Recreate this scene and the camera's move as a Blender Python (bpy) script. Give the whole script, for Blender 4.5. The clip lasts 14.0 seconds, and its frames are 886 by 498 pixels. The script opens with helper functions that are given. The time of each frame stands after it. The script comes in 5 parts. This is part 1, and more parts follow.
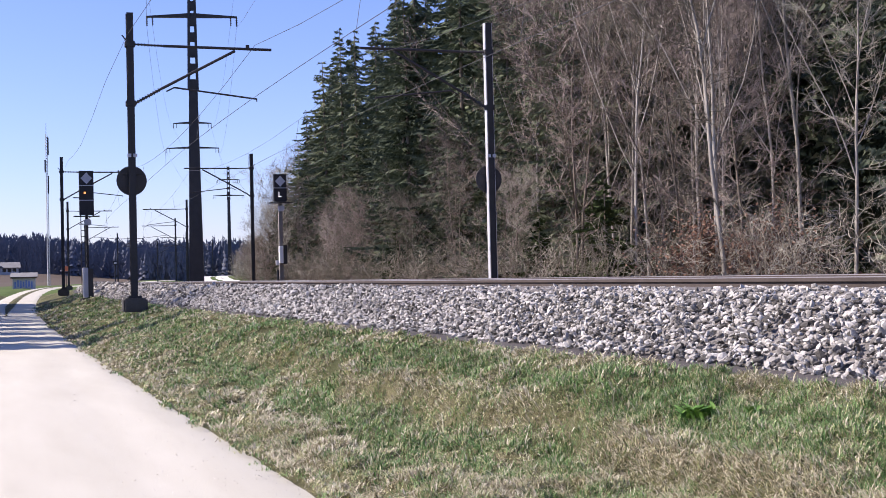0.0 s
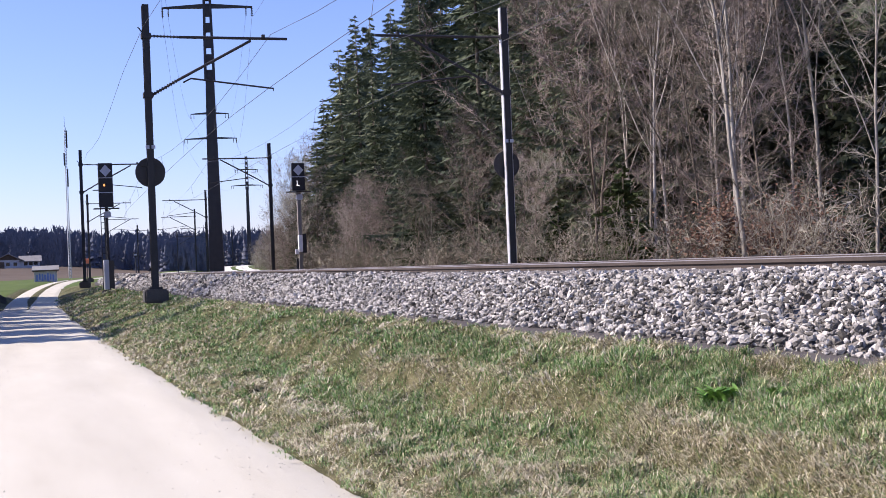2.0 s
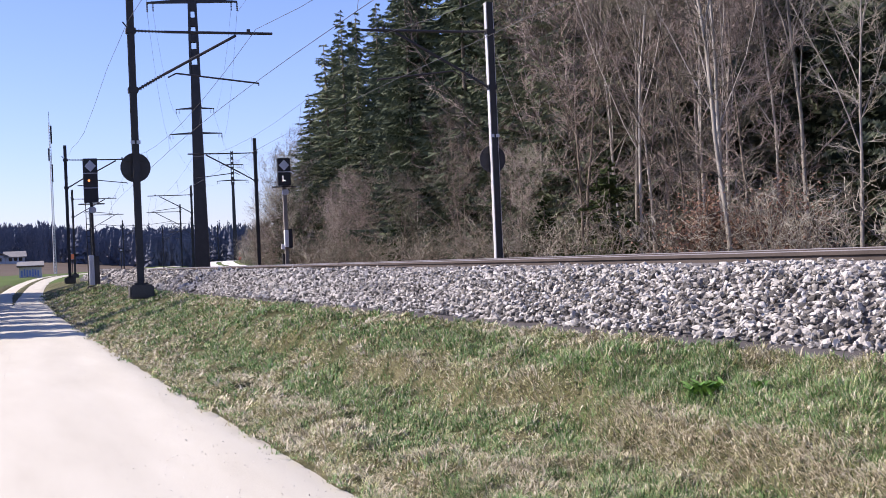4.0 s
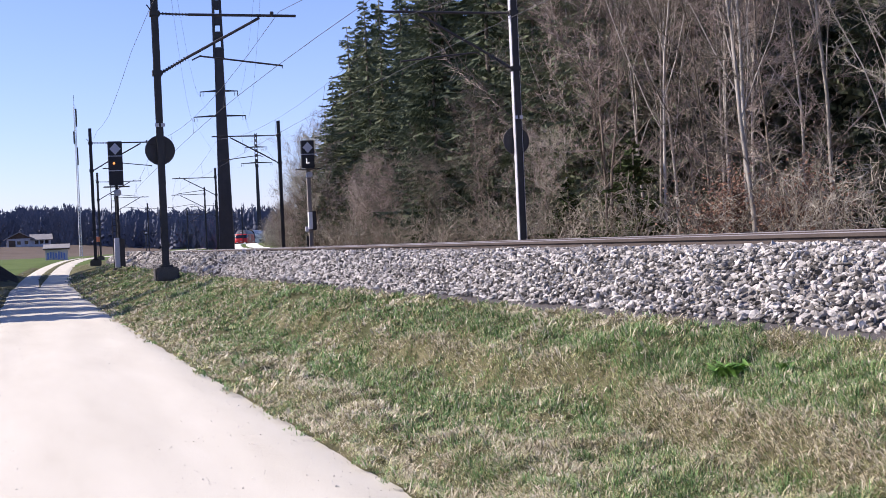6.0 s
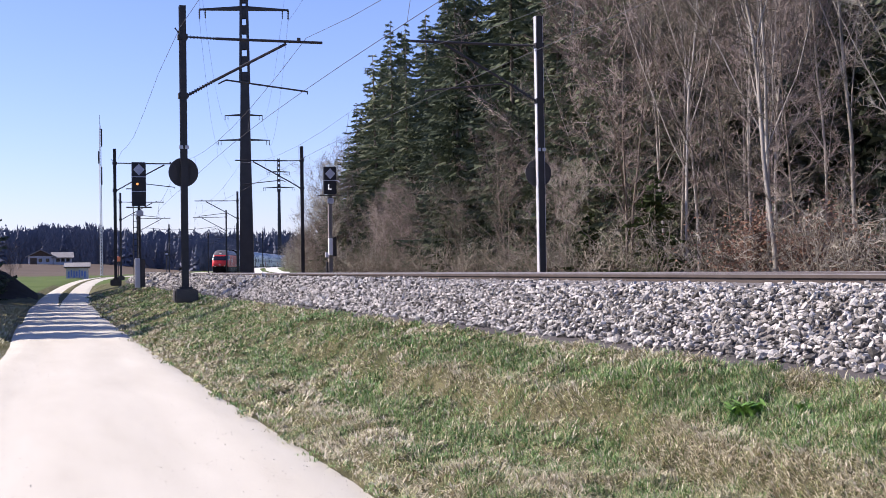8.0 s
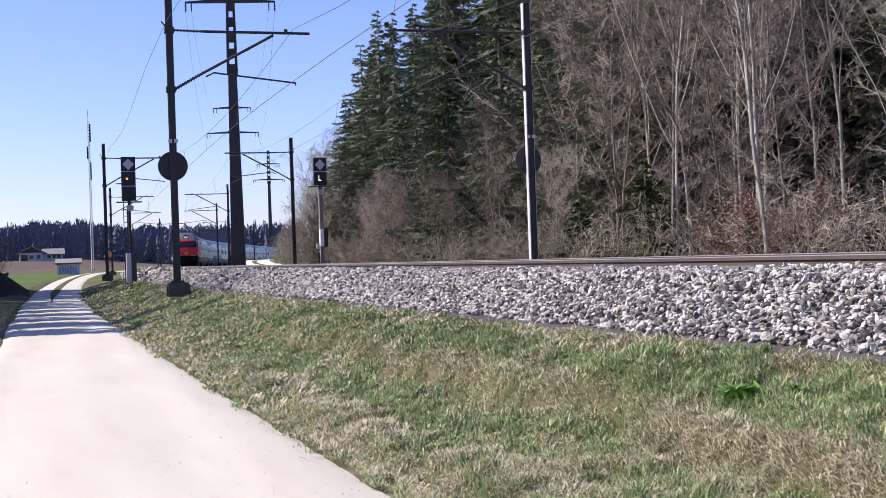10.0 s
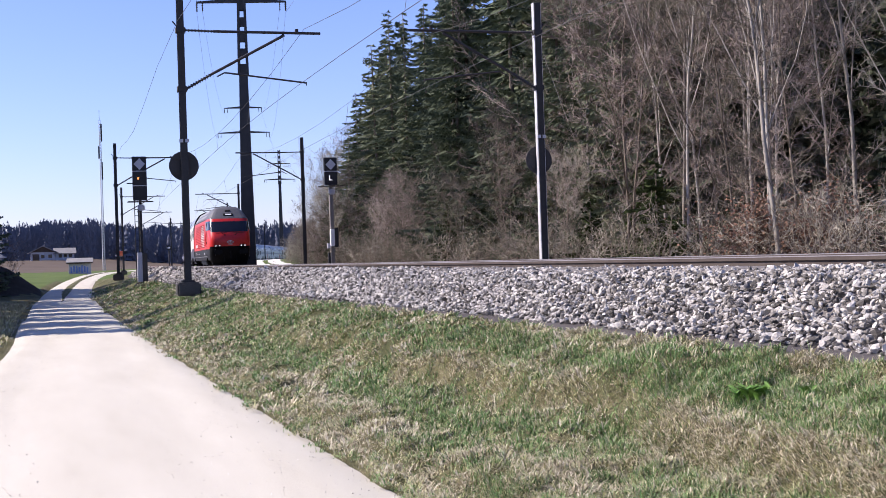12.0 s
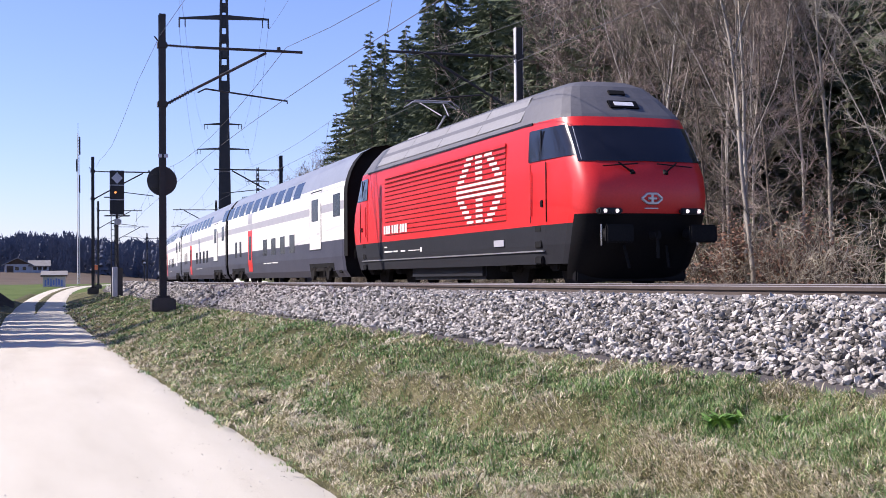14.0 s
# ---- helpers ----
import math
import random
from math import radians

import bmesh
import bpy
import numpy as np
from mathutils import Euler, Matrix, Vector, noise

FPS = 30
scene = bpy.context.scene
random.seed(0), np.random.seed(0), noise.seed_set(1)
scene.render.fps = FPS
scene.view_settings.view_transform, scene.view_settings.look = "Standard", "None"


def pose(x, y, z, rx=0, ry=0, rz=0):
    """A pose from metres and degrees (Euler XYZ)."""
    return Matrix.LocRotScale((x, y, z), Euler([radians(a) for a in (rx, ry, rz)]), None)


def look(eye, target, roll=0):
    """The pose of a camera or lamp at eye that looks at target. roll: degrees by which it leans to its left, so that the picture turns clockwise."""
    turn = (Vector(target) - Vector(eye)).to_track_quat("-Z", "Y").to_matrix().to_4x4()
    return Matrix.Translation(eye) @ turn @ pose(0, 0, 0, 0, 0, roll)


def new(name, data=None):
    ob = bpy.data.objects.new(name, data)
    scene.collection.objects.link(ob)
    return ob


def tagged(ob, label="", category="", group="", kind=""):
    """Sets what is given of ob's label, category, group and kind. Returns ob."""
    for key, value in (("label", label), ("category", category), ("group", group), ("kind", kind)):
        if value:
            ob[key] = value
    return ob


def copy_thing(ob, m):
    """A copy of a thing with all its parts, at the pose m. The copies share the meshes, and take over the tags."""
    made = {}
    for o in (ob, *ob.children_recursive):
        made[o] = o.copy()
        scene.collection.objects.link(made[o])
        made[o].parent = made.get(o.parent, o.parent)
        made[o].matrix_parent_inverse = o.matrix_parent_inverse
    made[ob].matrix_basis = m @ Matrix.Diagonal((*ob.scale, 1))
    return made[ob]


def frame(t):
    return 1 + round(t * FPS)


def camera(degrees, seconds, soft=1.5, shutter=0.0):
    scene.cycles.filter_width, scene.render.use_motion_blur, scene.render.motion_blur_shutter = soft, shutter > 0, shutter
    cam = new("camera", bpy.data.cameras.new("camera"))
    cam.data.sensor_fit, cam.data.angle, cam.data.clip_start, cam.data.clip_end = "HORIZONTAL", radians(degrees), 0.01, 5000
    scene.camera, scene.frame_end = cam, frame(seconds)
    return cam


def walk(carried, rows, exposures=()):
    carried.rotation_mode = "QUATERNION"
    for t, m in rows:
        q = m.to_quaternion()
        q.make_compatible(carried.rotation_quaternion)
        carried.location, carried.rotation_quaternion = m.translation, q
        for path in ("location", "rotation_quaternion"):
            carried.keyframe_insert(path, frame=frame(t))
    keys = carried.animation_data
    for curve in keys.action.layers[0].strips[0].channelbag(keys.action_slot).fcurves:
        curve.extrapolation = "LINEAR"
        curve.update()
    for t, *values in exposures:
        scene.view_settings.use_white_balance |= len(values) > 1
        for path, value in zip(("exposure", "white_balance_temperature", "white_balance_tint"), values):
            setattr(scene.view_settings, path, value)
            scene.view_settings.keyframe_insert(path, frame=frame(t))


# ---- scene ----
cam = camera(38.28, 14.0, soft=0.8)
EYE = 0.11          # eye above the near track's rail head, about 1.55 m above the farm track
# seconds, yaw, pitch, roll of the hand-held camera
ROWS = [
    (0.0, -20.533, 1.084, 1.331),
    (0.5, -19.682, 0.411, 0.628),
    (1.0, -19.419, 0.901, 1.614),
    (1.5, -20.304, 0.825, 1.608),
    (2.0, -19.664, 0.492, 2.297),
    (2.5, -19.805, 0.549, 2.272),
    (2.7, -20.159, 0.348, 2.303),
    (4.8, -20.272, 0.145, 2.439),
    (5.0, -20.066, -0.019, 2.367),
    (5.5, -19.510, -0.375, 2.257),
    (6.0, -19.220, -0.530, 2.522),
    (6.5, -19.194, -0.947, 2.219),
    (7.0, -18.246, -0.501, 2.182),
    (7.5, -18.724, 0.588, 1.334),
    (8.0, -18.350, 0.826, 0.824),
    (8.2, -17.542, -0.106, 0.571),
    (10.3, -18.975, 0.642, 2.263),
    (10.5, -19.048, 1.413, 2.505),
    (11.0, -17.406, 0.243, 2.076),
    (11.5, -17.962, 0.491, 2.053),
    (12.0, -18.250, 0.326, 1.872),
    (12.5, -18.349, 0.210, 1.480),
    (13.0, -18.443, 0.519, 1.185),
    (13.5, -19.015, 0.842, 0.945),
    (14.0, -19.300, 1.283, 0.510),
]
walk(cam, [(t, pose(0, 0, EYE, 90 + pitch, roll, yaw)) for t, yaw, pitch, roll in ROWS])

# ---- light ----
SUN_DIR = Vector((-0.72, 0.29, 0.62)).normalized()   # towards the sun
world = bpy.data.worlds.new("world")
scene.world = world
world.use_nodes = True
wn = world.node_tree
sky = wn.nodes.new("ShaderNodeTexSky")
sky.sky_type = "NISHITA"
sky.sun_disc = False
sky.sun_elevation = math.asin(SUN_DIR.z)
sky.sun_rotation = math.atan2(SUN_DIR.x, SUN_DIR.y)
sky.air_density, sky.dust_density, sky.ozone_density = 1.0, 0.25, 2.0
clear = wn.nodes.new("ShaderNodeVectorMath")     # a clearer, bluer spring sky
clear.operation = "MULTIPLY"
clear.inputs[1].default_value = (0.91, 0.92, 1.21)
wn.links.new(sky.outputs[0], clear.inputs[0])
wn.links.new(clear.outputs[0], wn.nodes["Background"].inputs[0])
wn.nodes["Background"].inputs[1].default_value = 0.087
sun = new("sun", bpy.data.lights.new("sun", "SUN"))
sun.data.energy, sun.data.angle, sun.data.color = 5.0, radians(0.53), (1.0, 0.90, 0.73)
sun.matrix_world = look(SUN_DIR * 50, (0, 0, 0))
scene.view_settings.exposure = 0.77
scene.view_settings.use_white_balance = True
scene.view_settings.white_balance_temperature, scene.view_settings.white_balance_tint = 6050, 22

# ---- materials ----
def mat(name, rough=0.7, metal=0.0):
    m = bpy.data.materials.new(name)
    m.use_nodes = True
    b = m.node_tree.nodes["Principled BSDF"]
    b.inputs["Roughness"].default_value, b.inputs["Metallic"].default_value = rough, metal
    return m, m.node_tree, b


def mixed(name, stops, scale=3.0, fine=40.0, rough=0.8, metal=0.0, bump=0.0, coords="Object", per_object=0.0, per_island=0.0, stretch=(1, 1, 1), spec=0.5):
    """A surface whose colour wanders between the stops, by coarse and fine noise, with fine relief."""
    m, nt, b = mat(name, rough, metal)
    b.inputs["Specular IOR Level"].default_value = spec
    tc = nt.nodes.new("ShaderNodeTexCoord")
    mp = nt.nodes.new("ShaderNodeMapping")
    mp.inputs["Scale"].default_value = stretch
    nt.links.new(tc.outputs[coords], mp.inputs[0])
    n1, n2 = nt.nodes.new("ShaderNodeTexNoise"), nt.nodes.new("ShaderNodeTexNoise")
    n1.inputs["Scale"].default_value, n2.inputs["Scale"].default_value = scale, fine
    n1.inputs["Detail"].default_value, n2.inputs["Detail"].default_value = 3, 4
    for n in (n1, n2):
        nt.links.new(mp.outputs[0], n.inputs["Vector"])
    add = nt.nodes.new("ShaderNodeMath")
    add.operation = "MULTIPLY_ADD"
    nt.links.new(n2.outputs["Fac"], add.inputs[0])
    add.inputs[1].default_value = 0.5
    half = nt.nodes.new("ShaderNodeMath")
    half.operation = "MULTIPLY"
    nt.links.new(n1.outputs["Fac"], half.inputs[0])
    half.inputs[1].default_value = 0.5
    nt.links.new(half.outputs[0], add.inputs[2])
    out = add.outputs[0]
    for amount, node, sock in ((per_object, "ShaderNodeObjectInfo", "Random"), (per_island, "ShaderNodeNewGeometry", "Random Per Island")):
        if amount:
            oi, mm, sh = nt.nodes.new(node), nt.nodes.new("ShaderNodeMath"), nt.nodes.new("ShaderNodeMath")
            sh.operation = "SUBTRACT"
            nt.links.new(oi.outputs[sock], sh.inputs[0])
            sh.inputs[1].default_value = 0.5
            mm.operation = "MULTIPLY_ADD"
            nt.links.new(sh.outputs[0], mm.inputs[0])
            mm.inputs[1].default_value = amount
            nt.links.new(out, mm.inputs[2])
            out = mm.outputs[0]
    ramp = nt.nodes.new("ShaderNodeValToRGB")
    el = ramp.color_ramp.elements
    for i, (p, c) in enumerate(stops):
        e = el[i] if i < 2 else el.new(p)
        e.position, e.color = p, (*c, 1)
    nt.links.new(out, ramp.inputs[0])
    nt.links.new(ramp.outputs[0], b.inputs["Base Color"])
    if bump:
        bp = nt.nodes.new("ShaderNodeBump")
        bp.inputs["Strength"].default_value, bp.inputs["Distance"].default_value = bump, 0.02
        nt.links.new(n2.outputs["Fac"], bp.inputs["Height"])
        nt.links.new(bp.outputs[0], b.inputs["Normal"])
    return m


def glowing(name, colour, strength):
    m, nt, b = mat(name, 0.3)
    b.inputs["Base Color"].default_value = (*colour, 1)
    b.inputs["Emission Color"].default_value = (*colour, 1)
    b.inputs["Emission Strength"].default_value = strength
    return m


# ---- building helpers ----
def mesh_of(name, bm, material, smooth=False):
    me = bpy.data.meshes.new(name)
    bm.to_mesh(me)
    bm.free()
    for m in (material if isinstance(material, (list, tuple)) else [material]):
        me.materials.append(m)
    if smooth:
        for p in me.polygons:
            p.use_smooth = True
    return me


def part(name, bm, material, parent, label="", smooth=False):
    ob = new(name, mesh_of(name, bm, material, smooth))
    ob.parent = parent
    if label:
        ob["label"] = label
    return ob


def raw(name, verts, faces, material, parent=None, smooth=False):
    me = bpy.data.meshes.new(name)
    me.from_pydata(verts, [], faces)
    me.materials.append(material)
    if smooth:
        for p in me.polygons:
            p.use_smooth = True
    ob = new(name, me)
    ob.parent = parent
    return ob


def box(bm, x0, x1, y0, y1, z0, z1, bevel=0.0):
    r = bmesh.ops.create_cube(bm, size=1, matrix=Matrix.Translation(((x0 + x1) / 2, (y0 + y1) / 2, (z0 + z1) / 2)) @ Matrix.Diagonal((x1 - x0, y1 - y0, z1 - z0, 1)))
    if bevel:
        es = list({e for v in r["verts"] for e in v.link_edges})
        bmesh.ops.bevel(bm, geom=es, offset=bevel, segments=2, affect="EDGES")
    return bm


def tube(bm, a, b, r0, r1=None, n=8):
    a, b = Vector(a), Vector(b)
    d = b - a
    m = Matrix.Translation((a + b) / 2) @ d.to_track_quat("Z", "Y").to_matrix().to_4x4()
    bmesh.ops.create_cone(bm, cap_ends=True, segments=n, radius1=r0, radius2=r0 if r1 is None else r1, depth=d.length, matrix=m)
    return bm


def boxed(*a, **k):
    return box(bmesh.new(), *a, **k)


def tubed(*a, **k):
    return tube(bmesh.new(), *a, **k)


def thing(name, label, category, m=None, group="", kind=""):
    ob = new(name)
    ob.empty_display_size = 0.3
    if m is not None:
        ob.matrix_basis = m
    return tagged(ob, label, category, group, kind)


# ---- the line of the railway ----
Y_END = 241.0


def far_line(y):
    """x of the far track's centre line: straight beside the camera, then a tightening curve."""
    if y <= 0:
        return 11.72
    e = min(y, Y_END)
    return 11.72 + 1.45e-4 * e * e + 1.30e-6 * e ** 3 + (y - e) * far_slope(Y_END)


def far_slope(y):
    e = max(0.0, min(y, Y_END))
    return 2.9e-4 * e + 3.90e-6 * e * e


def dip(y):
    """The line sinks a little towards the curve."""
    t = max(0.0, min(1.0, (y - 130) / 110))
    return -0.45 * t * t * (3 - 2 * t)


GAP = 3.8           # between the two tracks' centre lines


def beside(y, off):
    """Point at the chainage y, off metres to the right of the near track's centre line."""
    s = far_slope(y)
    c = 1 / math.sqrt(1 + s * s)
    return far_line(y) + (off - GAP) * c, y - (off - GAP) * s * c


def stations():
    ys = [-30.0 + 4 * i for i in range(8)]
    while ys[-1] < 780:
        ys.append(ys[-1] + (4 if ys[-1] < 340 else 20))
    return ys


def extrude_profile(name, profile, material, y0, y1, parent=None, close=True, smooth=False):
    """Sweep a closed (offset, z) profile along the line."""
    ys = [y for y in stations() if y0 <= y <= y1]
    v, f, n = [], [], len(profile)
    for y in ys:
        v += [(*beside(y, o), z + dip(y)) for o, z in profile]
    for i in range(len(ys) - 1):
        for j in range(n if close else n - 1):
            k = (j + 1) % n
            f.append((i * n + j, i * n + k, (i + 1) * n + k, (i + 1) * n + j))
    return raw(name, v, f, material, parent, smooth)

# ---- surfaces ----
# ground colour darkened to paint the shaded gaps between grass blades
M_GRASS = mixed("shade_dark_grass_ground", [(0.32, (0.04, 0.048, 0.02)), (0.45, (0.08, 0.082, 0.038)), (0.55, (0.135, 0.125, 0.065)), (0.68, (0.22, 0.195, 0.12))], scale=1.6, fine=75, rough=0.95, bump=1.0, spec=0.1)
M_LITTER = mixed("leaf_litter", [(0.25, (0.07, 0.045, 0.03)), (0.5, (0.16, 0.11, 0.075)), (0.75, (0.28, 0.21, 0.15))], scale=0.8, fine=25, rough=0.95, bump=0.8, spec=0.1)
M_FIELD = mixed("ploughed_field", [(0.3, (0.088, 0.068, 0.052)), (0.7, (0.138, 0.110, 0.086))], scale=0.05, fine=3, rough=0.95, spec=0.1)
M_MEADOW = mixed("green_meadow", [(0.3, (0.055, 0.088, 0.022)), (0.7, (0.115, 0.15, 0.045))], scale=0.15, fine=6, rough=0.95, spec=0.1)
# heaped soil, its colour darkened for the tree shade it lies in
M_SHADED_SOIL = mixed("shade_dark_heap_soil", [(0.3, (0.025, 0.02, 0.016)), (0.7, (0.06, 0.05, 0.038))], scale=2, fine=18, rough=0.95, bump=0.8, spec=0.1)
M_PATH = mixed("pale_gravel", [(0.28, (0.40, 0.372, 0.305)), (0.42, (0.50, 0.474, 0.397)), (0.56, (0.535, 0.51, 0.432)), (0.72, (0.61, 0.583, 0.50))], scale=0.9, fine=130, rough=0.95, bump=0.2, spec=0.1, stretch=(2.2, 0.35, 1))
M_LANE = mixed("chalky_lane", [(0.3, (0.62, 0.59, 0.55)), (0.7, (0.76, 0.73, 0.69))], scale=0.6, fine=12, rough=0.95, spec=0.1)
M_STONE = mixed("ballast_stone", [(0.2, (0.085, 0.079, 0.071)), (0.45, (0.275, 0.258, 0.234)), (0.75, (0.53, 0.503, 0.46))], scale=9, fine=60, rough=0.9, bump=0.4, per_island=0.75, spec=0.2)
# bed coloured darker than the loose stones, as shade in their gaps
M_SHADED_BED = mixed("ballast_bed", [(0.3, (0.07, 0.065, 0.06)), (0.7, (0.26, 0.24, 0.23))], scale=7, fine=22, rough=0.95, bump=1.0, spec=0.1)
M_KERB = mixed("dark_asphalt_strip", [(0.3, (0.055, 0.05, 0.05)), (0.7, (0.12, 0.11, 0.105))], scale=1.5, fine=60, rough=0.95, bump=0.5, spec=0.1)
# rust brown, darkened to paint the shadow under the rail head
M_RAIL_SIDE = mixed("shadow_dark_rusty_rail", [(0.3, (0.045, 0.034, 0.029)), (0.7, (0.095, 0.075, 0.064))], scale=3, fine=60, rough=0.8, metal=0.3)
M_RAIL_TOP = mixed("polished_rail_head", [(0.3, (0.22, 0.20, 0.19)), (0.7, (0.32, 0.30, 0.285))], scale=3, fine=50, rough=0.45, metal=0.6)
M_SLEEPER = mixed("concrete_sleeper", [(0.3, (0.25, 0.22, 0.2)), (0.7, (0.4, 0.37, 0.34))], scale=4, fine=50, rough=0.9)


# ---- the ground ----
def smooth(a, b, x):
    t = max(0.0, min(1.0, (x - a) / (b - a)))
    return t * t * (3 - 2 * t)


def base_height(y):
    """Level of the farm track."""
    return -1.44 + 0.92 * smooth(60, 165, y) + 0.9 * smooth(165, 420, y)


def track_edge(y):
    """Offset of the farm track's outer edge, which flares towards the camera."""
    return -8.42 - 0.95 * (1 - smooth(9, 30, y))


def ledge(y):
    """Offset of the small eroded step that runs along the bank."""
    return -4.02 + 0.10 * math.sin(y * 0.9) + 0.06 * math.sin(y * 2.3 + 1)


def wobble(x, y, s, a):
    return a * noise.noise(Vector((x * s, y * s, 3.7)))


def ground_height(x, y):
    off = (x - far_line(y)) / math.sqrt(1 + far_slope(y) ** 2) + GAP
    b = base_height(y)
    edge = -track_edge(y)
    if off < -edge - 0.03:
        z = b + wobble(x, y, 0.4, 0.10) * smooth(edge, edge + 1.5, -off) + 0.06 * smooth(edge, edge + 0.8, -off)
        d = math.hypot((x + 1.7) / 3.0, (y - 80) / 4.5)
        z += 1.75 * (1 - smooth(0.05, 1.15, d)) if d < 1.15 else 0
        z += 2.6 * smooth(230, 440, y) * smooth(38, 72, -off)
    elif off < -5.4:
        z = b - 0.06
    elif off < -3.0:
        t = (off + 5.4) / 2.4
        top = max(b + 0.12, -0.65) if y < 120 else -0.65 + dip(y)
        z = b + (top - b) * (0.75 * t + 0.25 * t * t) + 0.03 * smooth(0, 0.1, t) + (wobble(x, y, 0.9, 0.10) + wobble(x, y, 1.7, 0.05)) * smooth(0.0, 0.2, t) * smooth(0, 0.15, 1 - t)
        z += (0.5 - smooth(-0.16, 0.10, off - ledge(y))) * -0.16 * smooth(0.1, 0.3, t) * smooth(0, 0.25, 1 - t) * (1 - smooth(17, 24, y))
        z += (wobble(x, y, 4.5, 0.055) + wobble(x, y, 9.0, 0.02)) * smooth(0.0, 0.1, t) * (1 - smooth(20, 30, y))
    elif off < 6.3:
        z = (-0.70 if y > 120 else max(b + 0.12, -0.65) - 0.06) + dip(y)
    else:
        z = -0.66 + dip(y) * (1 - smooth(8.2, 10.2, off)) + 0.35 * smooth(7.5, 20, off) * (1 - smooth(100, 125, y)) + wobble(x, y, 0.5, 0.12) * smooth(6.5, 8, off)
        z += smooth(8.2, 9.8, off) * (0.36 * smooth(95, 125, y) + 0.72 * smooth(120, 205, y)) + 0.75 * smooth(14.8, 19.0, off) * smooth(115, 150, y)
    return z


def axis(*spans):
    out = []
    for a, b, step in spans:
        n = max(1, round((b - a) / step))
        out += [a + (b - a) * i / n for i in range(n)]
    return out + [spans[-1][1]]


def build_ground():
    xs = axis((-1500, -300, 200), (-300, -60, 24), (-60, -12, 4), (-12, 1, 0.6), (1, 2.2, 0.2), (2.2, 5.6, 0.085), (5.6, 24, 0.6), (24, 90, 2), (90, 300, 15), (300, 2000, 200))
    ys = axis((-200, -20, 20), (-20, 3, 2), (3, 16, 0.10), (16, 30, 0.25), (30, 60, 0.5), (60, 110, 0.8), (110, 420, 3), (420, 900, 30), (900, 3000, 300))
    v = [(x, y, ground_height(x, y)) for y in ys for x in xs]
    n = len(xs)
    f = [(j * n + i, j * n + i + 1, (j + 1) * n + i + 1, (j + 1) * n + i) for j in range(len(ys) - 1) for i in range(n - 1)]
    ob = raw("ground", v, f, M_GRASS, smooth=True)
    for m in (M_LITTER, M_FIELD, M_MEADOW, M_SHADED_SOIL):
        ob.data.materials.append(m)
    for p in ob.data.polygons:
        c = p.center
        off = c.x - far_line(c.y) + GAP
        if math.hypot((c.x + 1.7) / 3.0, (c.y - 80) / 4.5) < 1.1 and off < -8.6:
            p.material_index = 4
        elif off > 8.2 and c.y < 112:
            p.material_index = 1
        elif off < -12 and c.y > 205 + 0.25 * c.x:
            p.material_index = 2
        elif (off < -9 and c.y > 90) or c.y > 112:
            p.material_index = 3
    return tagged(ob, "grassy ground with dry patches beside a railway embankment", "ground", kind="structure")


ground = build_ground()


def build_path():
    """The pale gravel farm track, with a ragged edge on both sides."""
    ys = axis((-20, 4, 2), (4, 60, 0.15), (60, 120, 0.6), (120, 330, 3))
    v, f = [], []
    cols = 13
    for y in ys:
        for i in range(cols):
            t = i / (cols - 1)
            e = noise.noise(Vector((y * 1.3, i // 7 * 9.0, 0))) * 0.06 + noise.noise(Vector((y * 5, i // 7 * 9.0, 4))) * 0.035
            off = track_edge(y) + (-5.44 - track_edge(y)) * t + (e if i in (0, cols - 1) else 0)
            x, yy = beside(y, off)
            edge = min(t, 1 - t)
            z = base_height(y) - 0.035 + 0.04 * smooth(0, 0.18, edge) - 0.02 * math.exp(-((t - 0.28) / 0.08) ** 2) - 0.02 * math.exp(-((t - 0.74) / 0.08) ** 2)
            if i in (0, cols - 1):
                z -= 0.05
            v.append((x, yy, z))
    for j in range(len(ys) - 1):
        for i in range(cols - 1):
            f.append((j * cols + i, j * cols + i + 1, (j + 1) * cols + i + 1, (j + 1) * cols + i))
    return tagged(raw("farm_track", v, f, M_PATH, smooth=True), "pale gravel farm track beside the railway", "path", kind="structure")


build_path()

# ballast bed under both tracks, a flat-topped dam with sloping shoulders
bed = tagged(extrude_profile("ballast_bed", [(-2.55, -0.63), (-1.55, -0.12), (-1.2, -0.09), (1.3, -0.12), (2.4, -0.25), (5.3, -0.28), (6.3, -0.64), (6.3, -0.9), (-2.55, -0.9)], M_SHADED_BED, -30, 780), "pale grey crushed stone bed carrying two tracks", "ballast", kind="structure")
tagged(extrude_profile("drain_edge_strip", [(-3.06, -0.85), (-3.04, -0.665), (-2.40, -0.60), (-2.30, -0.85)], M_KERB, -30, 200), "dark strip at the foot of the stone bed", "edge strip", kind="structure")


def rail_profile(c, z):
    """Cross-section of one rail: foot, web and head."""
    return [(c - 0.062, z - 0.172), (c - 0.062, z - 0.158), (c - 0.012, z - 0.142), (c - 0.010, z - 0.052), (c - 0.036, z - 0.042), (c - 0.036, z - 0.008), (c - 0.028, z),
            (c + 0.028, z), (c + 0.036, z - 0.008), (c + 0.036, z - 0.042), (c + 0.010, z - 0.052), (c + 0.012, z - 0.142), (c + 0.062, z - 0.158), (c + 0.062, z - 0.172)]


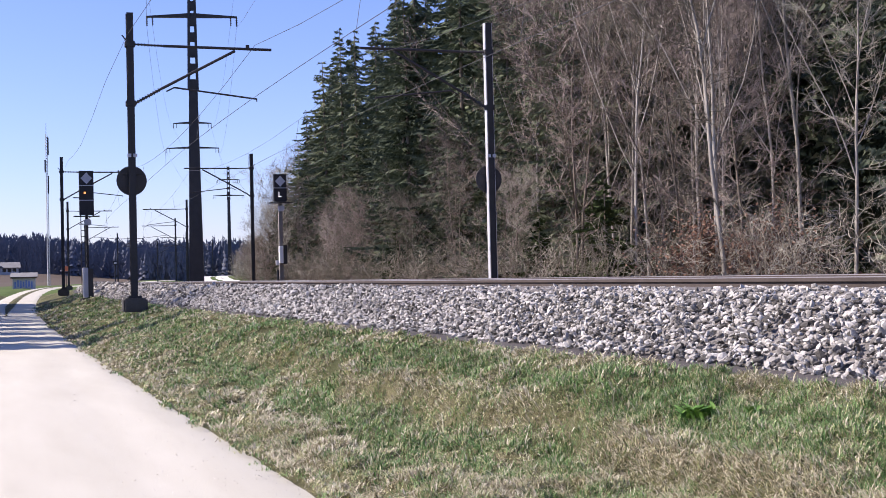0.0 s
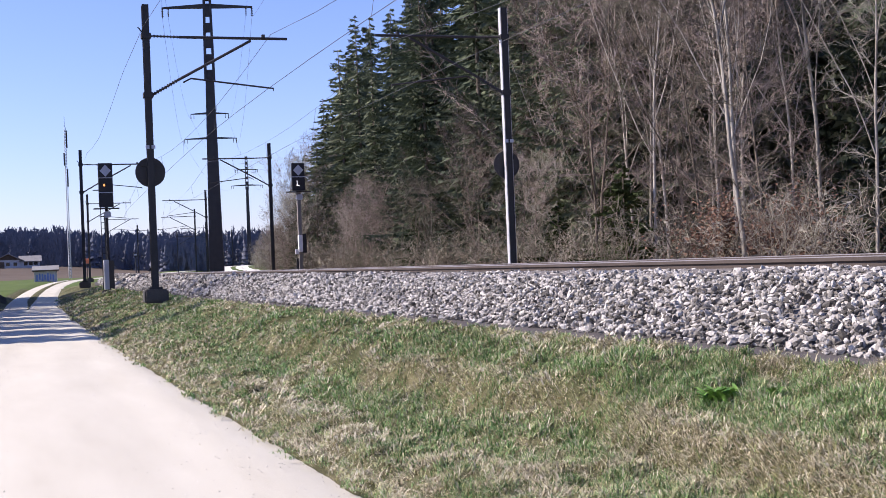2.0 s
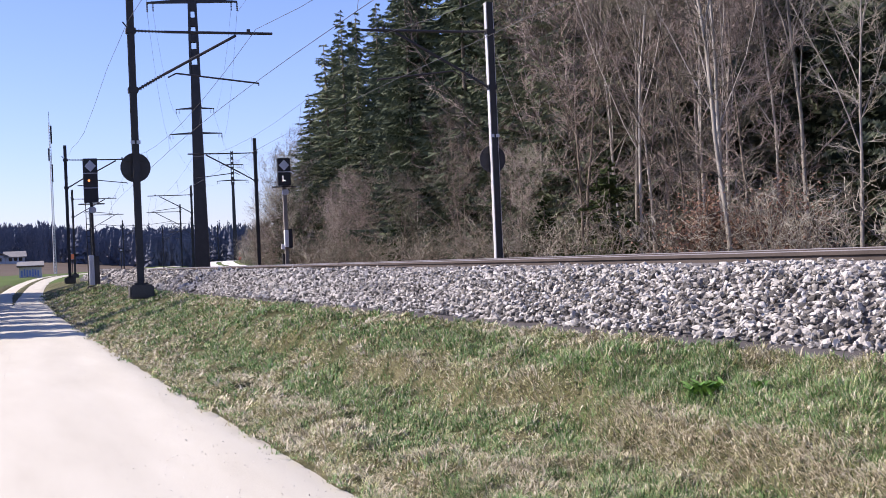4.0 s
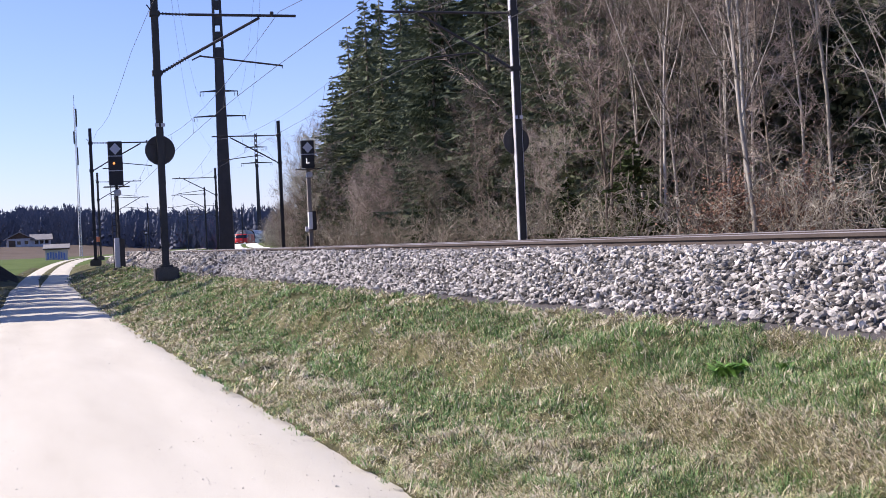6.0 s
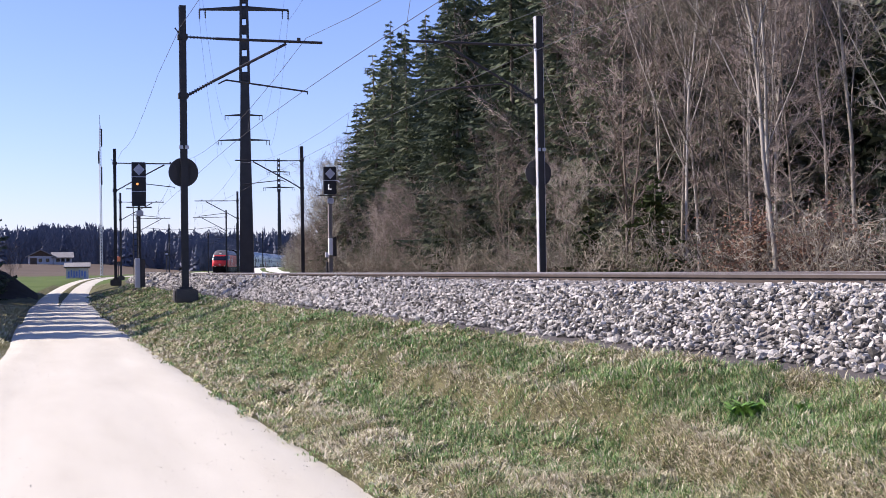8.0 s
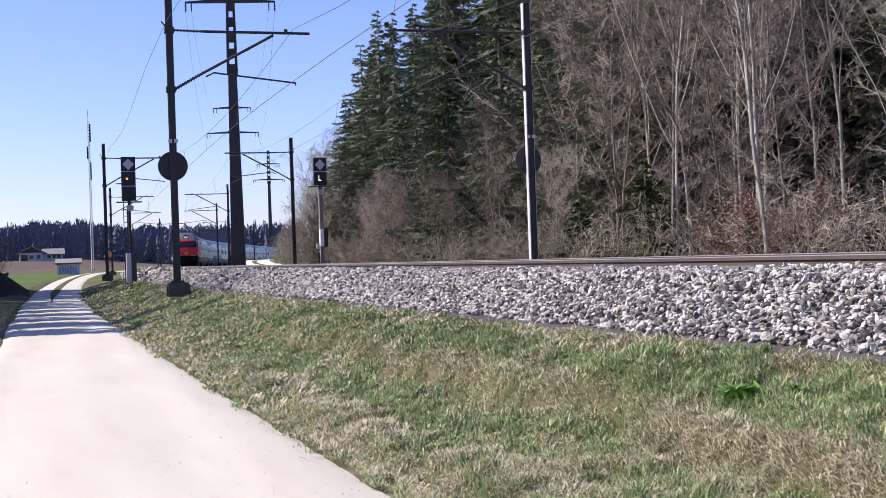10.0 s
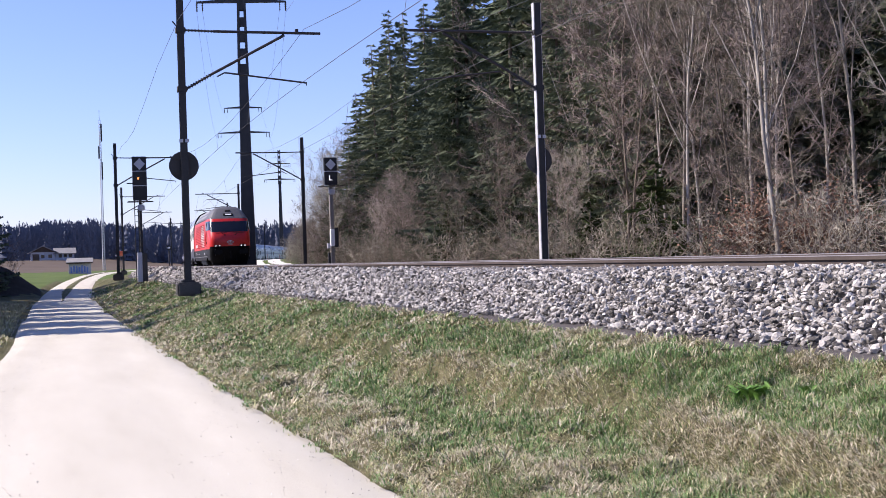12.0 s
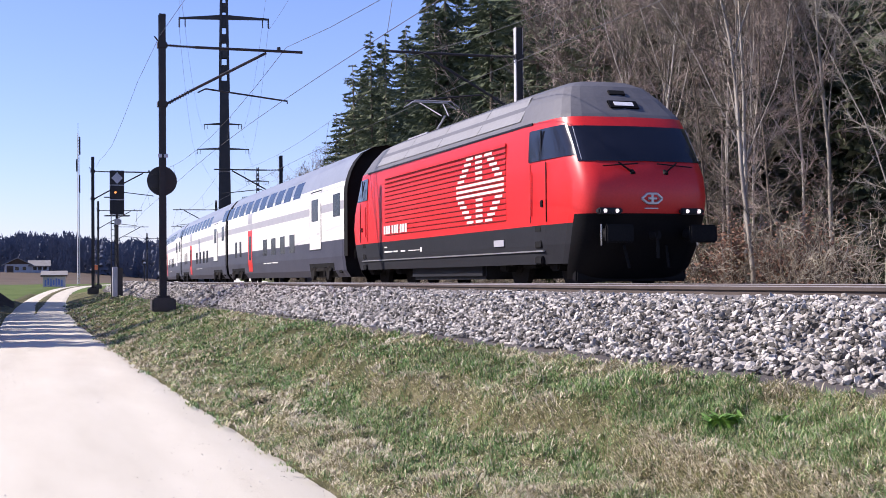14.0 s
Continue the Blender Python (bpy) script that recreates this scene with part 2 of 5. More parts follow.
FAR_RAIL = -0.16
for track, z in ((0.0, 0.0), (GAP, FAR_RAIL)):
    way = thing("railway_track", "steel rails on concrete sleepers in pale stone", "railway track", kind="structure")
    for side in (-0.755, 0.755):
        ob = extrude_profile("rail", rail_profile(track + side, z), M_RAIL_SIDE, -30, 780, way)
        ob.data.materials.append(M_RAIL_TOP)
        for p in ob.data.polygons:
            if p.index % 14 in (5, 6, 7):
                p.material_index = 1
    v, f = [], []
    y = 3.0
    while y < 120:
        s = far_slope(y)
        c = 1 / math.sqrt(1 + s * s)
        cx, cy = beside(y, track)
        for (a, b) in ((-1.3, -0.13), (1.3, -0.13), (1.3, 0.13), (-1.3, 0.13)):
            px, py = cx + a * c + b * s * c, cy - a * s * c + b * c
            v += [(px, py, z - 0.36), (px, py, z - 0.165)]
        o = len(v) - 8
        f += [(o + 1, o + 3, o + 5, o + 7)] + [(o + 2 * i, o + (2 * i + 2) % 8, o + (2 * i + 3) % 8, o + 2 * i + 1) for i in range(4)]
        y += 0.6
    tagged(raw("sleepers", v, f, M_SLEEPER, way), kind="stuff")


# ---- the train ----
M_RED = mixed("red_paint", [(0.3, (0.50, 0.012, 0.012)), (0.7, (0.60, 0.022, 0.018))], scale=1.5, fine=25, rough=0.38)
M_SKIRT = mixed("dark_grey_paint", [(0.3, (0.012, 0.0125, 0.016)), (0.7, (0.021, 0.022, 0.026))], scale=2, fine=20, rough=0.55, spec=0.2)
M_NOSE_BLACK = mixed("black_nose_paint", [(0.3, (0.003, 0.003, 0.004)), (0.7, (0.007, 0.007, 0.008))], scale=2, fine=20, rough=0.6, spec=0.12)
M_ROOF = mixed("grey_roof_paint", [(0.3, (0.075, 0.075, 0.083)), (0.7, (0.11, 0.11, 0.12))], scale=1.2, fine=14, rough=0.55)
M_ROOF_PALE = mixed("pale_roof_panel", [(0.3, (0.17, 0.17, 0.175)), (0.7, (0.23, 0.23, 0.235))], scale=1.2, fine=14, rough=0.55)
M_GLASS_DARK = mixed("dark_glazing", [(0.3, (0.006, 0.007, 0.012)), (0.7, (0.012, 0.013, 0.02))], scale=2, fine=5, rough=0.08)
M_WHITE = mixed("white_paint", [(0.3, (0.60, 0.59, 0.56)), (0.7, (0.70, 0.69, 0.66))], scale=1.0, fine=12, rough=0.4)
M_STRIPE = mixed("grey_stripe_paint", [(0.3, (0.28, 0.28, 0.31)), (0.7, (0.36, 0.36, 0.39))], scale=1.0, fine=12, rough=0.45)
M_BLUE_GREY = mixed("blue_grey_paint", [(0.3, (0.036, 0.038, 0.056)), (0.7, (0.06, 0.062, 0.086))], scale=1.2, fine=12, rough=0.45, spec=0.3)
M_COACH_ROOF = mixed("blue_grey_roof", [(0.3, (0.16, 0.18, 0.215)), (0.7, (0.23, 0.25, 0.29))], scale=1.2, fine=12, rough=0.4)
M_COACH_GLASS = mixed("coach_glazing", [(0.3, (0.006, 0.007, 0.010)), (0.7, (0.016, 0.017, 0.022))], scale=2, fine=5, rough=0.2, spec=0.2)
M_RIB_SHADE = mixed("rib_shade_red", [(0.3, (0.10, 0.008, 0.008)), (0.7, (0.15, 0.012, 0.012))], scale=2, fine=20, rough=0.7, spec=0.15)
M_BLACK = mixed("black_rubber_and_shade", [(0.3, (0.005, 0.005, 0.006)), (0.7, (0.012, 0.012, 0.012))], scale=3, fine=30, rough=0.8, spec=0.15)
M_BOGIE = mixed("sooty_bogie_steel", [(0.3, (0.008, 0.0075, 0.0075)), (0.7, (0.020, 0.018, 0.017))], scale=4, fine=30, rough=0.85, spec=0.12)
M_CHROME = mixed("worn_bare_metal", [(0.3, (0.35, 0.35, 0.36)), (0.7, (0.5, 0.5, 0.5))], scale=4, fine=30, rough=0.35, metal=0.7)
M_LAMP = glowing("lit_headlight", (1.0, 0.86, 0.80), 0.9)
M_LAMP_OFF = mixed("clear_lamp_glass", [(0.3, (0.65, 0.66, 0.68)), (0.7, (0.85, 0.86, 0.88))], scale=4, fine=30, rough=0.15)

# half-length and half-width of the engine's body, by height
HULL_Z = [0.22, 0.45, 0.90, 1.30, 1.46, 1.80, 2.20, 2.50, 2.60, 3.00, 3.24, 3.40, 3.47, 3.85, 4.12, 4.25, 4.29]
HULL_L = [7.95, 8.20, 8.48, 8.65, 8.71, 8.79, 8.70, 8.50, 8.45, 8.17, 8.00, 7.88, 7.82, 7.42, 7.10, 6.85, 6.60]
HULL_W = [1.30, 1.42, 1.48, 1.50, 1.50, 1.50, 1.50, 1.50, 1.495, 1.48, 1.465, 1.45, 1.42, 1.20, 0.98, 0.72, 0.0]
# half plan of a cab end: distance from the nose, share of the half-width
PLAN = [(8.0, 1.0), (4.0, 1.0), (1.9, 1.0), (1.55, 0.993), (1.1, 0.972), (0.65, 0.945), (0.36, 0.905), (0.17, 0.82), (0.09, 0.68), (0.04, 0.42), (0.0, 0.0)]


def hull(z, u, proud=0.0):
    """Point of the engine's near-front quarter; u runs from 0 (beside its middle) to 10 (middle of the nose)."""
    ll, ww = float(np.interp(z, HULL_Z, HULL_L)), float(np.interp(z, HULL_Z, HULL_W))
    i = min(int(u), 9)
    t = u - i
    back = PLAN[i][0] * (1 - t) + PLAN[i + 1][0] * t
    share = PLAN[i][1] * (1 - t) + PLAN[i + 1][1] * t
    x = ll - back if back < 3 else (ll - 1.9) * (8.0 - back) / 6.1
    y = ww * share
    a = min(1.0, max(0.0, (u - 4) / 5))
    return x + proud * a, y + proud * (1 - a)


def hull_patch(bm, zs, us, sx, sy, proud=0.0):
    rows = []
    for z in zs:
        rows.append([bm.verts.new((sx * hull(z, u, proud)[0], sy * hull(z, u, proud)[1], z)) for u in us])
    for a, b in zip(rows, rows[1:]):
        for i in range(len(us) - 1):
            q = (a[i], a[i + 1], b[i + 1], b[i])
            bm.faces.new(q if sx * sy < 0 else q[::-1])
    return bm


def hull_band(zs, us=tuple(range(11)), ends=(1, -1), sides=(1, -1), proud=0.0):
    bm = bmesh.new()
    for sx in ends:
        for sy in sides:
            hull_patch(bm, zs, us, sx, sy, proud)
    bmesh.ops.remove_doubles(bm, verts=bm.verts, dist=0.0015)
    return bm


def u_at(z, x):
    """u of the point of the side at the lengthwise place x."""
    lo, hi = 0.0, 10.0
    for _ in range(40):
        m = (lo + hi) / 2
        if hull(z, m)[0] < x:
            lo = m
        else:
            hi = m
    return lo


def wheel_set(bogie, x, r, half):
    for sy in (1, -1):
        bm = tubed((x, sy * half, r), (x, sy * (half - 0.13), r), r, n=28)
        tube(bm, (x, sy * (half - 0.02), r), (x, sy * (half + 0.05), r), r * 0.38, n=16)
        part("wheel", bm, M_BOGIE, bogie, "steel wheel")


def bogie_under(parent, x, base, r, half=0.82):
    """A two-axle bogie: side frames, springs, axle boxes and wheels."""
    bm = bmesh.new()
    for sy in (1, -1):
        box(bm, x - base * 0.75, x + base * 0.75, sy * 1.08 - 0.09, sy * 1.08 + 0.09, 0.62, 0.82, 0.03)
        for dx in (-0.5, 0.5):
            box(bm, x + dx * base - 0.22, x + dx * base + 0.22, sy * 1.1 - 0.14, sy * 1.1 + 0.14, 0.38, 0.70, 0.04)
            tube(bm, (x + dx * base + 0.42, sy * 1.1, 0.5), (x + dx * base + 0.42, sy * 1.1, 0.95), 0.11, n=10)
            tube(bm, (x + dx * base - 0.42, sy * 1.1, 0.5), (x + dx * base - 0.42, sy * 1.1, 0.95), 0.11, n=10)
        box(bm, x - 0.4, x + 0.4, sy * 1.1 - 0.12, sy * 1.1 + 0.12, 0.45, 0.95, 0.05)
    box(bm, x - 0.3, x + 0.3, -1.0, 1.0, 0.5, 0.8)
    ob = part("bogie", bm, M_BOGIE, parent, "sooty steel bogie")
    for dx in (-0.5, 0.5):
        wheel_set(ob, x + dx * base, r, half)
    return ob


def build_engine():
    eng = thing("locomotive", "red electric locomotive with grey roof and black lower nose", "locomotive")
    skirt = part("skirt", hull_band([0.52, 0.90, 1.30], us=(0, 1, 2, 3, 4, 5, 5.6)), M_SKIRT, eng, "dark grey lower side panels")
    for sx in (1, -1):
        part("lower_nose", hull_band([0.22, 0.45, 0.90, 1.30, 1.46], us=(5.6, 6, 7, 8, 9, 10), ends=(sx,)), M_NOSE_BLACK, eng, "black lower nose", True)
    body = part("body", hull_band([1.30, 1.46], us=(0, 1, 2, 3, 4, 5, 5.6)), M_RED, eng, "bright red body shell")
    part("body_shell", hull_band([1.46, 1.80, 2.20, 2.50, 2.60, 3.00, 3.24, 3.40]), M_RED, eng, "bright red body shell", True)
    roof = part("roof", hull_band([3.40, 3.47, 3.85, 4.12, 4.25, 4.29]), M_ROOF, eng, "grey roof with sloping edges")
    # pale sloping panels along the roof
    for sy in (1, -1):
        bm = bmesh.new()
        for a, b in ((-5.6, -2.9), (-2.85, 0.0), (0.05, 2.9), (2.95, 5.6)):
            v = [bm.verts.new(p) for p in ((a, sy * 1.405, 3.535), (b, sy * 1.405, 3.535), (b - (0.25 if b > 5 else 0), sy * 1.02, 4.11), (a + (0.25 if a < -5 else 0), sy * 1.02, 4.11))]
            bm.faces.new(v if sy < 0 else v[::-1])
        part("roof_panel", bm, M_ROOF_PALE, roof, "pale grey sloping roof panel")
        part("gutter", boxed(-6.4, 6.4, sy * 1.455 - 0.012, sy * 1.455 + 0.012, 3.37, 3.41), M_SKIRT, body)
    # corrugated side panels; dark red strips paint the shade between the ribs
    for sy in (1, -1):
        for i in range(14):
            z = 1.49 + 0.122 * i
            part("rib", boxed(-4.4, 5.0, sy * 1.498 - 0.012, sy * 1.498 + 0.014, z, z + 0.062, 0.006), M_RED, body)
            part("rib_shade", boxed(-4.4, 5.0, sy * 1.498 - 0.012, sy * 1.498 + 0.004, z - 0.024, z - 0.002), M_RIB_SHADE, body)
        # big striped emblem of two arrows, as plain bars
        bm = bmesh.new()
        cx, y = 3.37, sy * 1.518
        for i in range(13):
            z = 1.505 + 0.122 * i
            k = abs(i - 6)
            if k <= 1:
                spans = [(-1.55, 1.55)]
            else:
                w = 1.45 - 0.155 * (k - 2)
                spans = [(-w, -w + 0.45), (-0.22, 0.22), (w - 0.45, w)]
            for a, b in spans:
                box(bm, cx + a, cx + b, y - 0.004, y + 0.004, z + 0.004, z + 0.062)
        part("emblem", bm, M_WHITE, body, "white striped double-arrow emblem")
        for i in range(9):
            a = -4.5 + 0.235 * i + (0.09 * (i // 3))
            part("letter_bar", boxed(a, a + 0.17, y - 0.003, y + 0.005, 1.51, 1.74), M_WHITE, body, "white lettering bar")
        for a, b, z0, z1 in ((-4.5, -4.25, 1.12, 1.16), (-4.5, -3.7, 0.99, 1.03), (-3.6, -3.2, 0.99, 1.03), (-2.9, -2.5, 0.98, 1.02), (-2.2, -1.2, 0.99, 1.01), (-1.15, -1.0, 0.95, 1.06)):
            part("inscription_bar", boxed(a, b, sy * 1.497 - 0.006, sy * 1.497 + 0.006, z0, z1), M_WHITE, skirt, "small white inscription bar")
        part("side_plate", boxed(4.25, 4.85, sy * 1.502 - 0.008, sy * 1.502 + 0.008, 0.93, 1.07), M_STRIPE, skirt, "small grey plate")
        part("sill_line", boxed(-7.0, 7.0, sy * 1.488 - 0.012, sy * 1.488 + 0.02, 0.77, 0.80), M_CHROME, skirt)
        for sx in (1, -1):
            # cab door with seams, handle and rails, and steps below
            for xx in (6.36, 7.16):
                part("door_seam", boxed(sx * xx - 0.012, sx * xx + 0.012, sy * 1.497 - 0.01, sy * 1.497 + 0.006, 1.36, 2.55), M_BLACK, body)
            part("grab_rail", tubed((sx * 6.46, sy * 1.53, 1.5), (sx * 6.46, sy * 1.53, 2.4), 0.014, n=6), M_RED, body)
            part("door_handle", boxed(sx * 6.95 - 0.05, sx * 6.95 + 0.05, sy * 1.505 - 0.02, sy * 1.505 + 0.02, 1.66, 1.80, 0.01), M_NOSE_BLACK, body, "black door handle")
            for z0 in (1.24, 0.92, 0.60):
                part("step", boxed(sx * 6.72 - 0.17, sx * 6.72 + 0.17, sy * 1.45 - 0.05, sy * 1.45 + 0.052, z0 - 0.08, z0 + 0.08, 0.02), M_BLACK, skirt, "black step recess")
    # the band of dark glazing round each cab
    zs = [2.53, 2.60, 2.8, 3.00, 3.18, 3.24]
    for sx in (1, -1):
        for sy in (1, -1):
            bm = bmesh.new()
            rows = []
            for z in zs[1:]:
                u0 = u_at(z, 6.30)
                rows.append([bm.verts.new((sx * hull(z, u, 0.022)[0], sy * hull(z, u, 0.022)[1], z)) for u in [u0 + (6.5 - u0) * k / 8 for k in range(9)]])
            for a, b in zip(rows, rows[1:]):
                for k in range(8):
                    q = (a[k], a[k + 1], b[k + 1], b[k])
                    bm.faces.new(q if sx * sy < 0 else q[::-1])
            part("cab_side_window", bm, M_GLASS_DARK, eng, "dark cab side glazing", True)
            part("window_bar", boxed(sx * 6.9 - 0.015, sx * 6.9 + 0.015, sy * 1.49 - 0.01, sy * 1.49 + 0.02, 2.62, 3.2), M_SKIRT, eng)
            # bare metal edge of the windscreen
            a, b = hull(2.50, 6.9, 0.03), hull(3.18, 6.9, 0.03)
            part("window_trim", tubed((sx * a[0], sy * a[1], 2.50), (sx * b[0], sy * b[1], 3.18), 0.010, n=6), M_CHROME, eng)
        bm = bmesh.new()
        for sy in (1, -1):
            hull_patch(bm, [2.47] + zs[:-1] + [3.20], [6.5, 7, 7.5, 8, 9, 10], sx, sy, 0.022)
        bmesh.ops.remove_doubles(bm, verts=bm.verts, dist=0.001)
        part("windscreen", bm, M_GLASS_DARK, eng, "wide dark windscreen", True)
        for sy in (1, -1):
            # wiper folded under the windscreen
            bm = tubed((sx * 8.66, sy * 0.35, 2.24), (sx * 8.60, sy * 0.62, 2.44), 0.018, n=6)
            tube(bm, (sx * 8.60, sy * 0.20, 2.42), (sx * 8.62, sy * 0.95, 2.36), 0.012, n=6)
            tube(bm, (sx * 8.68, sy * 0.35, 2.21), (sx * 8.60, sy * 0.35, 2.27), 0.05, n=8)
            part("wiper", bm, M_NOSE_BLACK, eng, "black wiper")
            # lamp cluster
            lamp = part("headlight", boxed(sx * 8.70 - 0.09, sx * 8.70 + 0.09, sy * 0.87 - 0.25, sy * 0.87 + 0.25, 1.44, 1.56, 0.03), M_SKIRT, eng, "twin headlight in a black housing")
            for dy in (-0.125, 0.125):
                part("lamp", tubed((sx * 8.74, sy * 0.87 + dy, 1.50), (sx * 8.80, sy * 0.87 + dy, 1.50), 0.036, n=14), M_LAMP, lamp, "lit lamp")
            # buffer
            bm = tubed((sx * 8.55, sy * 0.875, 1.06), (sx * 9.12, sy * 0.875, 1.06), 0.13, n=16)
            tube(bm, (sx * 9.0, sy * 0.875, 1.06), (sx * 9.06, sy * 0.875, 1.06), 0.17, n=20)
            box(bm, sx * 9.15 - 0.05, sx * 9.15 + 0.03, sy * 0.875 - 0.29, sy * 0.875 + 0.29, 0.89, 1.23, 0.03)
            part("buffer", bm, M_BLACK, eng, "black buffer")
            part("front_grab_rail", tubed((sx * 8.66, sy * 1.02, 0.85), (sx * 8.66, sy * 1.02, 1.25), 0.016, n=6), M_CHROME, eng, "bare metal rail")
            part("brake_hose", tubed((sx * 8.46, sy * 0.45, 0.85), (sx * 8.62, sy * 0.42, 0.42), 0.03, n=8), M_BLACK, eng)
        bm = boxed(sx * 8.78 - 0.1, sx * 8.78 + 0.25, -0.05, 0.05, 0.96, 1.12, 0.02)
        tube(bm, (sx * 8.95, 0, 1.0), (sx * 8.99, 0, 0.6), 0.035, n=8)
        part("coupling_hook", bm, M_BLACK, eng)
        # small oval emblem, plain
        bm = bmesh.new()
        for a, b in (((-0.22, 0.0), (-0.10, 0.09)), ((-0.10, 0.09), (0.10, 0.09)), ((0.10, 0.09), (0.22, 0.0)), ((0.22, 0.0), (0.10, -0.09)), ((0.10, -0.09), (-0.10, -0.09)), ((-0.10, -0.09), (-0.22, 0.0)), ((-0.09, 0.0), (0.09, 0.0)), ((0.0, 0.08), (0.0, -0.08))):
            tube(bm, (sx * (8.78 - abs(a[0]) * 0.06), a[0], 1.74 + a[1]), (sx * (8.78 - abs(b[0]) * 0.06), b[0], 1.74 + b[1]), 0.028, n=6)
        part("nose_emblem", bm, M_CHROME, eng, "small silver emblem")
        part("nose_slot", boxed(sx * 8.735 - 0.02, sx * 8.735 + 0.02, -0.14, 0.14, 1.545, 1.565), M_CHROME, eng)
        # lamp and vent in the roof's front slope
        r = roof
        lx, lz = float(np.interp(3.68, HULL_Z, HULL_L)), 3.68
        bm = boxed(-0.03, 0.03, -0.23, 0.23, -0.08, 0.08, 0.02)
        m = pose(sx * lx, 0, lz, 0, -sx * 46, 0)
        bmesh.ops.transform(bm, matrix=m, verts=bm.verts)
        dark = boxed(-0.02, 0.02, -0.33, 0.33, -0.13, 0.13, 0.02)
        bmesh.ops.transform(dark, matrix=m, verts=dark.verts)
        part("lamp_frame", dark, M_NOSE_BLACK, r, "dark lamp frame")
        part("roof_lamp", bm, M_LAMP_OFF, r, "white lamp in the roof's front slope")
        bm = boxed(-0.02, 0.02, -0.18, 0.18, -0.07, 0.07, 0.01)
        bmesh.ops.transform(bm, matrix=pose(sx * 7.30, 0, 3.96, 0, -sx * 46, 0), verts=bm.verts)
        part("roof_vent", bm, M_BLACK, r, "black vent in the roof's front slope")

    def pantograph(x):
        bm = boxed(x - 0.9, x + 0.9, -0.58, -0.52, 4.30, 4.34)
        box(bm, x - 0.9, x + 0.9, 0.52, 0.58, 4.30, 4.34)
        for dx in (-0.8, 0.8):
            for sy in (-0.55, 0.55):
                tube(bm, (x + dx, sy, 4.22), (x + dx, sy, 4.31), 0.05, n=10)
        k, h = (x + 0.75, 4.82), (x - 0.45, 5.33)
        tube(bm, (x - 0.3, 0, 4.36), (k[0], 0, k[1]), 0.035, 0.028, n=8)
        for sy in (-0.35, 0.35):
            tube(bm, (k[0], sy * 0.3, k[1]), (h[0], sy, h[1]), 0.016, n=6)
        for dx in (-0.16, 0.16):
            tube(bm, (h[0] + dx, -0.55, h[1] + 0.05), (h[0] + dx, 0.55, h[1] + 0.05), 0.018, n=6)
            for sy in (-1, 1):
                tube(bm, (h[0] + dx, sy * 0.55, h[1] + 0.05), (h[0] + dx, sy * 0.8, h[1] - 0.12), 0.012, n=6)
        part("pantograph", bm, M_STRIPE, eng, "raised pantograph")

    pantograph(-4.2)
    for a, b in ((-5.9, -4.4), (-3.2, -2.6), (1.2, 2.9)):
        part("roof_hatch", boxed(a, b, -0.55, 0.55, 4.24, 4.34, 0.03), M_SKIRT, roof)
    for x in (-5.5, 5.5):
        bogie_under(eng, x, 2.8, 0.55)
    part("transformer_tank", boxed(-2.7, 2.9, -1.25, 1.25, 0.22, 0.75, 0.08), M_SKIRT, eng, "grey box under the frame")
    part("floor_frame", boxed(-8.2, 8.2, -1.2, 1.2, 0.85, 1.05), M_BLACK, eng)
    part("rail_guard", boxed(7.7, 7.9, -1.2, 1.2, 0.16, 0.5, 0.03), M_NOSE_BLACK, eng)
    return eng


COACH_SECTION = [(1.18, 0.32), (1.33, 0.55), (1.385, 1.0), (1.385, 1.55), (1.385, 2.54), (1.385, 2.81), (1.385, 3.05), (1.37, 3.22), (1.32, 3.45), (1.22, 3.75), (1.06, 4.05), (0.80, 4.35), (0.45, 4.52), (0.0, 4.60)]


def coach_band(i0, i1, x0=-13.0, x1=13.0, taper=True):
    """Strip of the coach's skin between two places of its section, both sides."""
    bm = bmesh.new()
    for sy in (1, -1):
        xs = [x0, x0 + 0.25, x1 - 0.25, x1] if taper else [x0, x1]
        rows = [[bm.verts.new((x, sy * COACH_SECTION[i][0] * (0.97 if taper and x in (x0, x1) else 1), COACH_SECTION[i][1])) for x in xs] for i in range(i0, i1 + 1)]
        for a, b in zip(rows, rows[1:]):
            for j in range(len(xs) - 1):
                q = (a[j], a[j + 1], b[j + 1], b[j])
                bm.faces.new(q if sy < 0 else q[::-1])
    bmesh.ops.remove_doubles(bm, verts=bm.verts, dist=0.001)
    return bm


def section_y(z):
    return float(np.interp(z, [p[1] for p in COACH_SECTION], [p[0] for p in COACH_SECTION]))


def coach_pane(bm, x0, x1, z0, z1, sy, proud=0.006):
    """A pane that follows the coach's skin."""
    n = 4
    for i in range(n):
        a, b = z0 + (z1 - z0) * i / n, z0 + (z1 - z0) * (i + 1) / n
        v = [bm.verts.new((x, sy * (section_y(z) + proud), z)) for x, z in ((x0, a), (x1, a), (x1, b), (x0, b))]
        bm.faces.new(v if sy < 0 else v[::-1])
    return bm


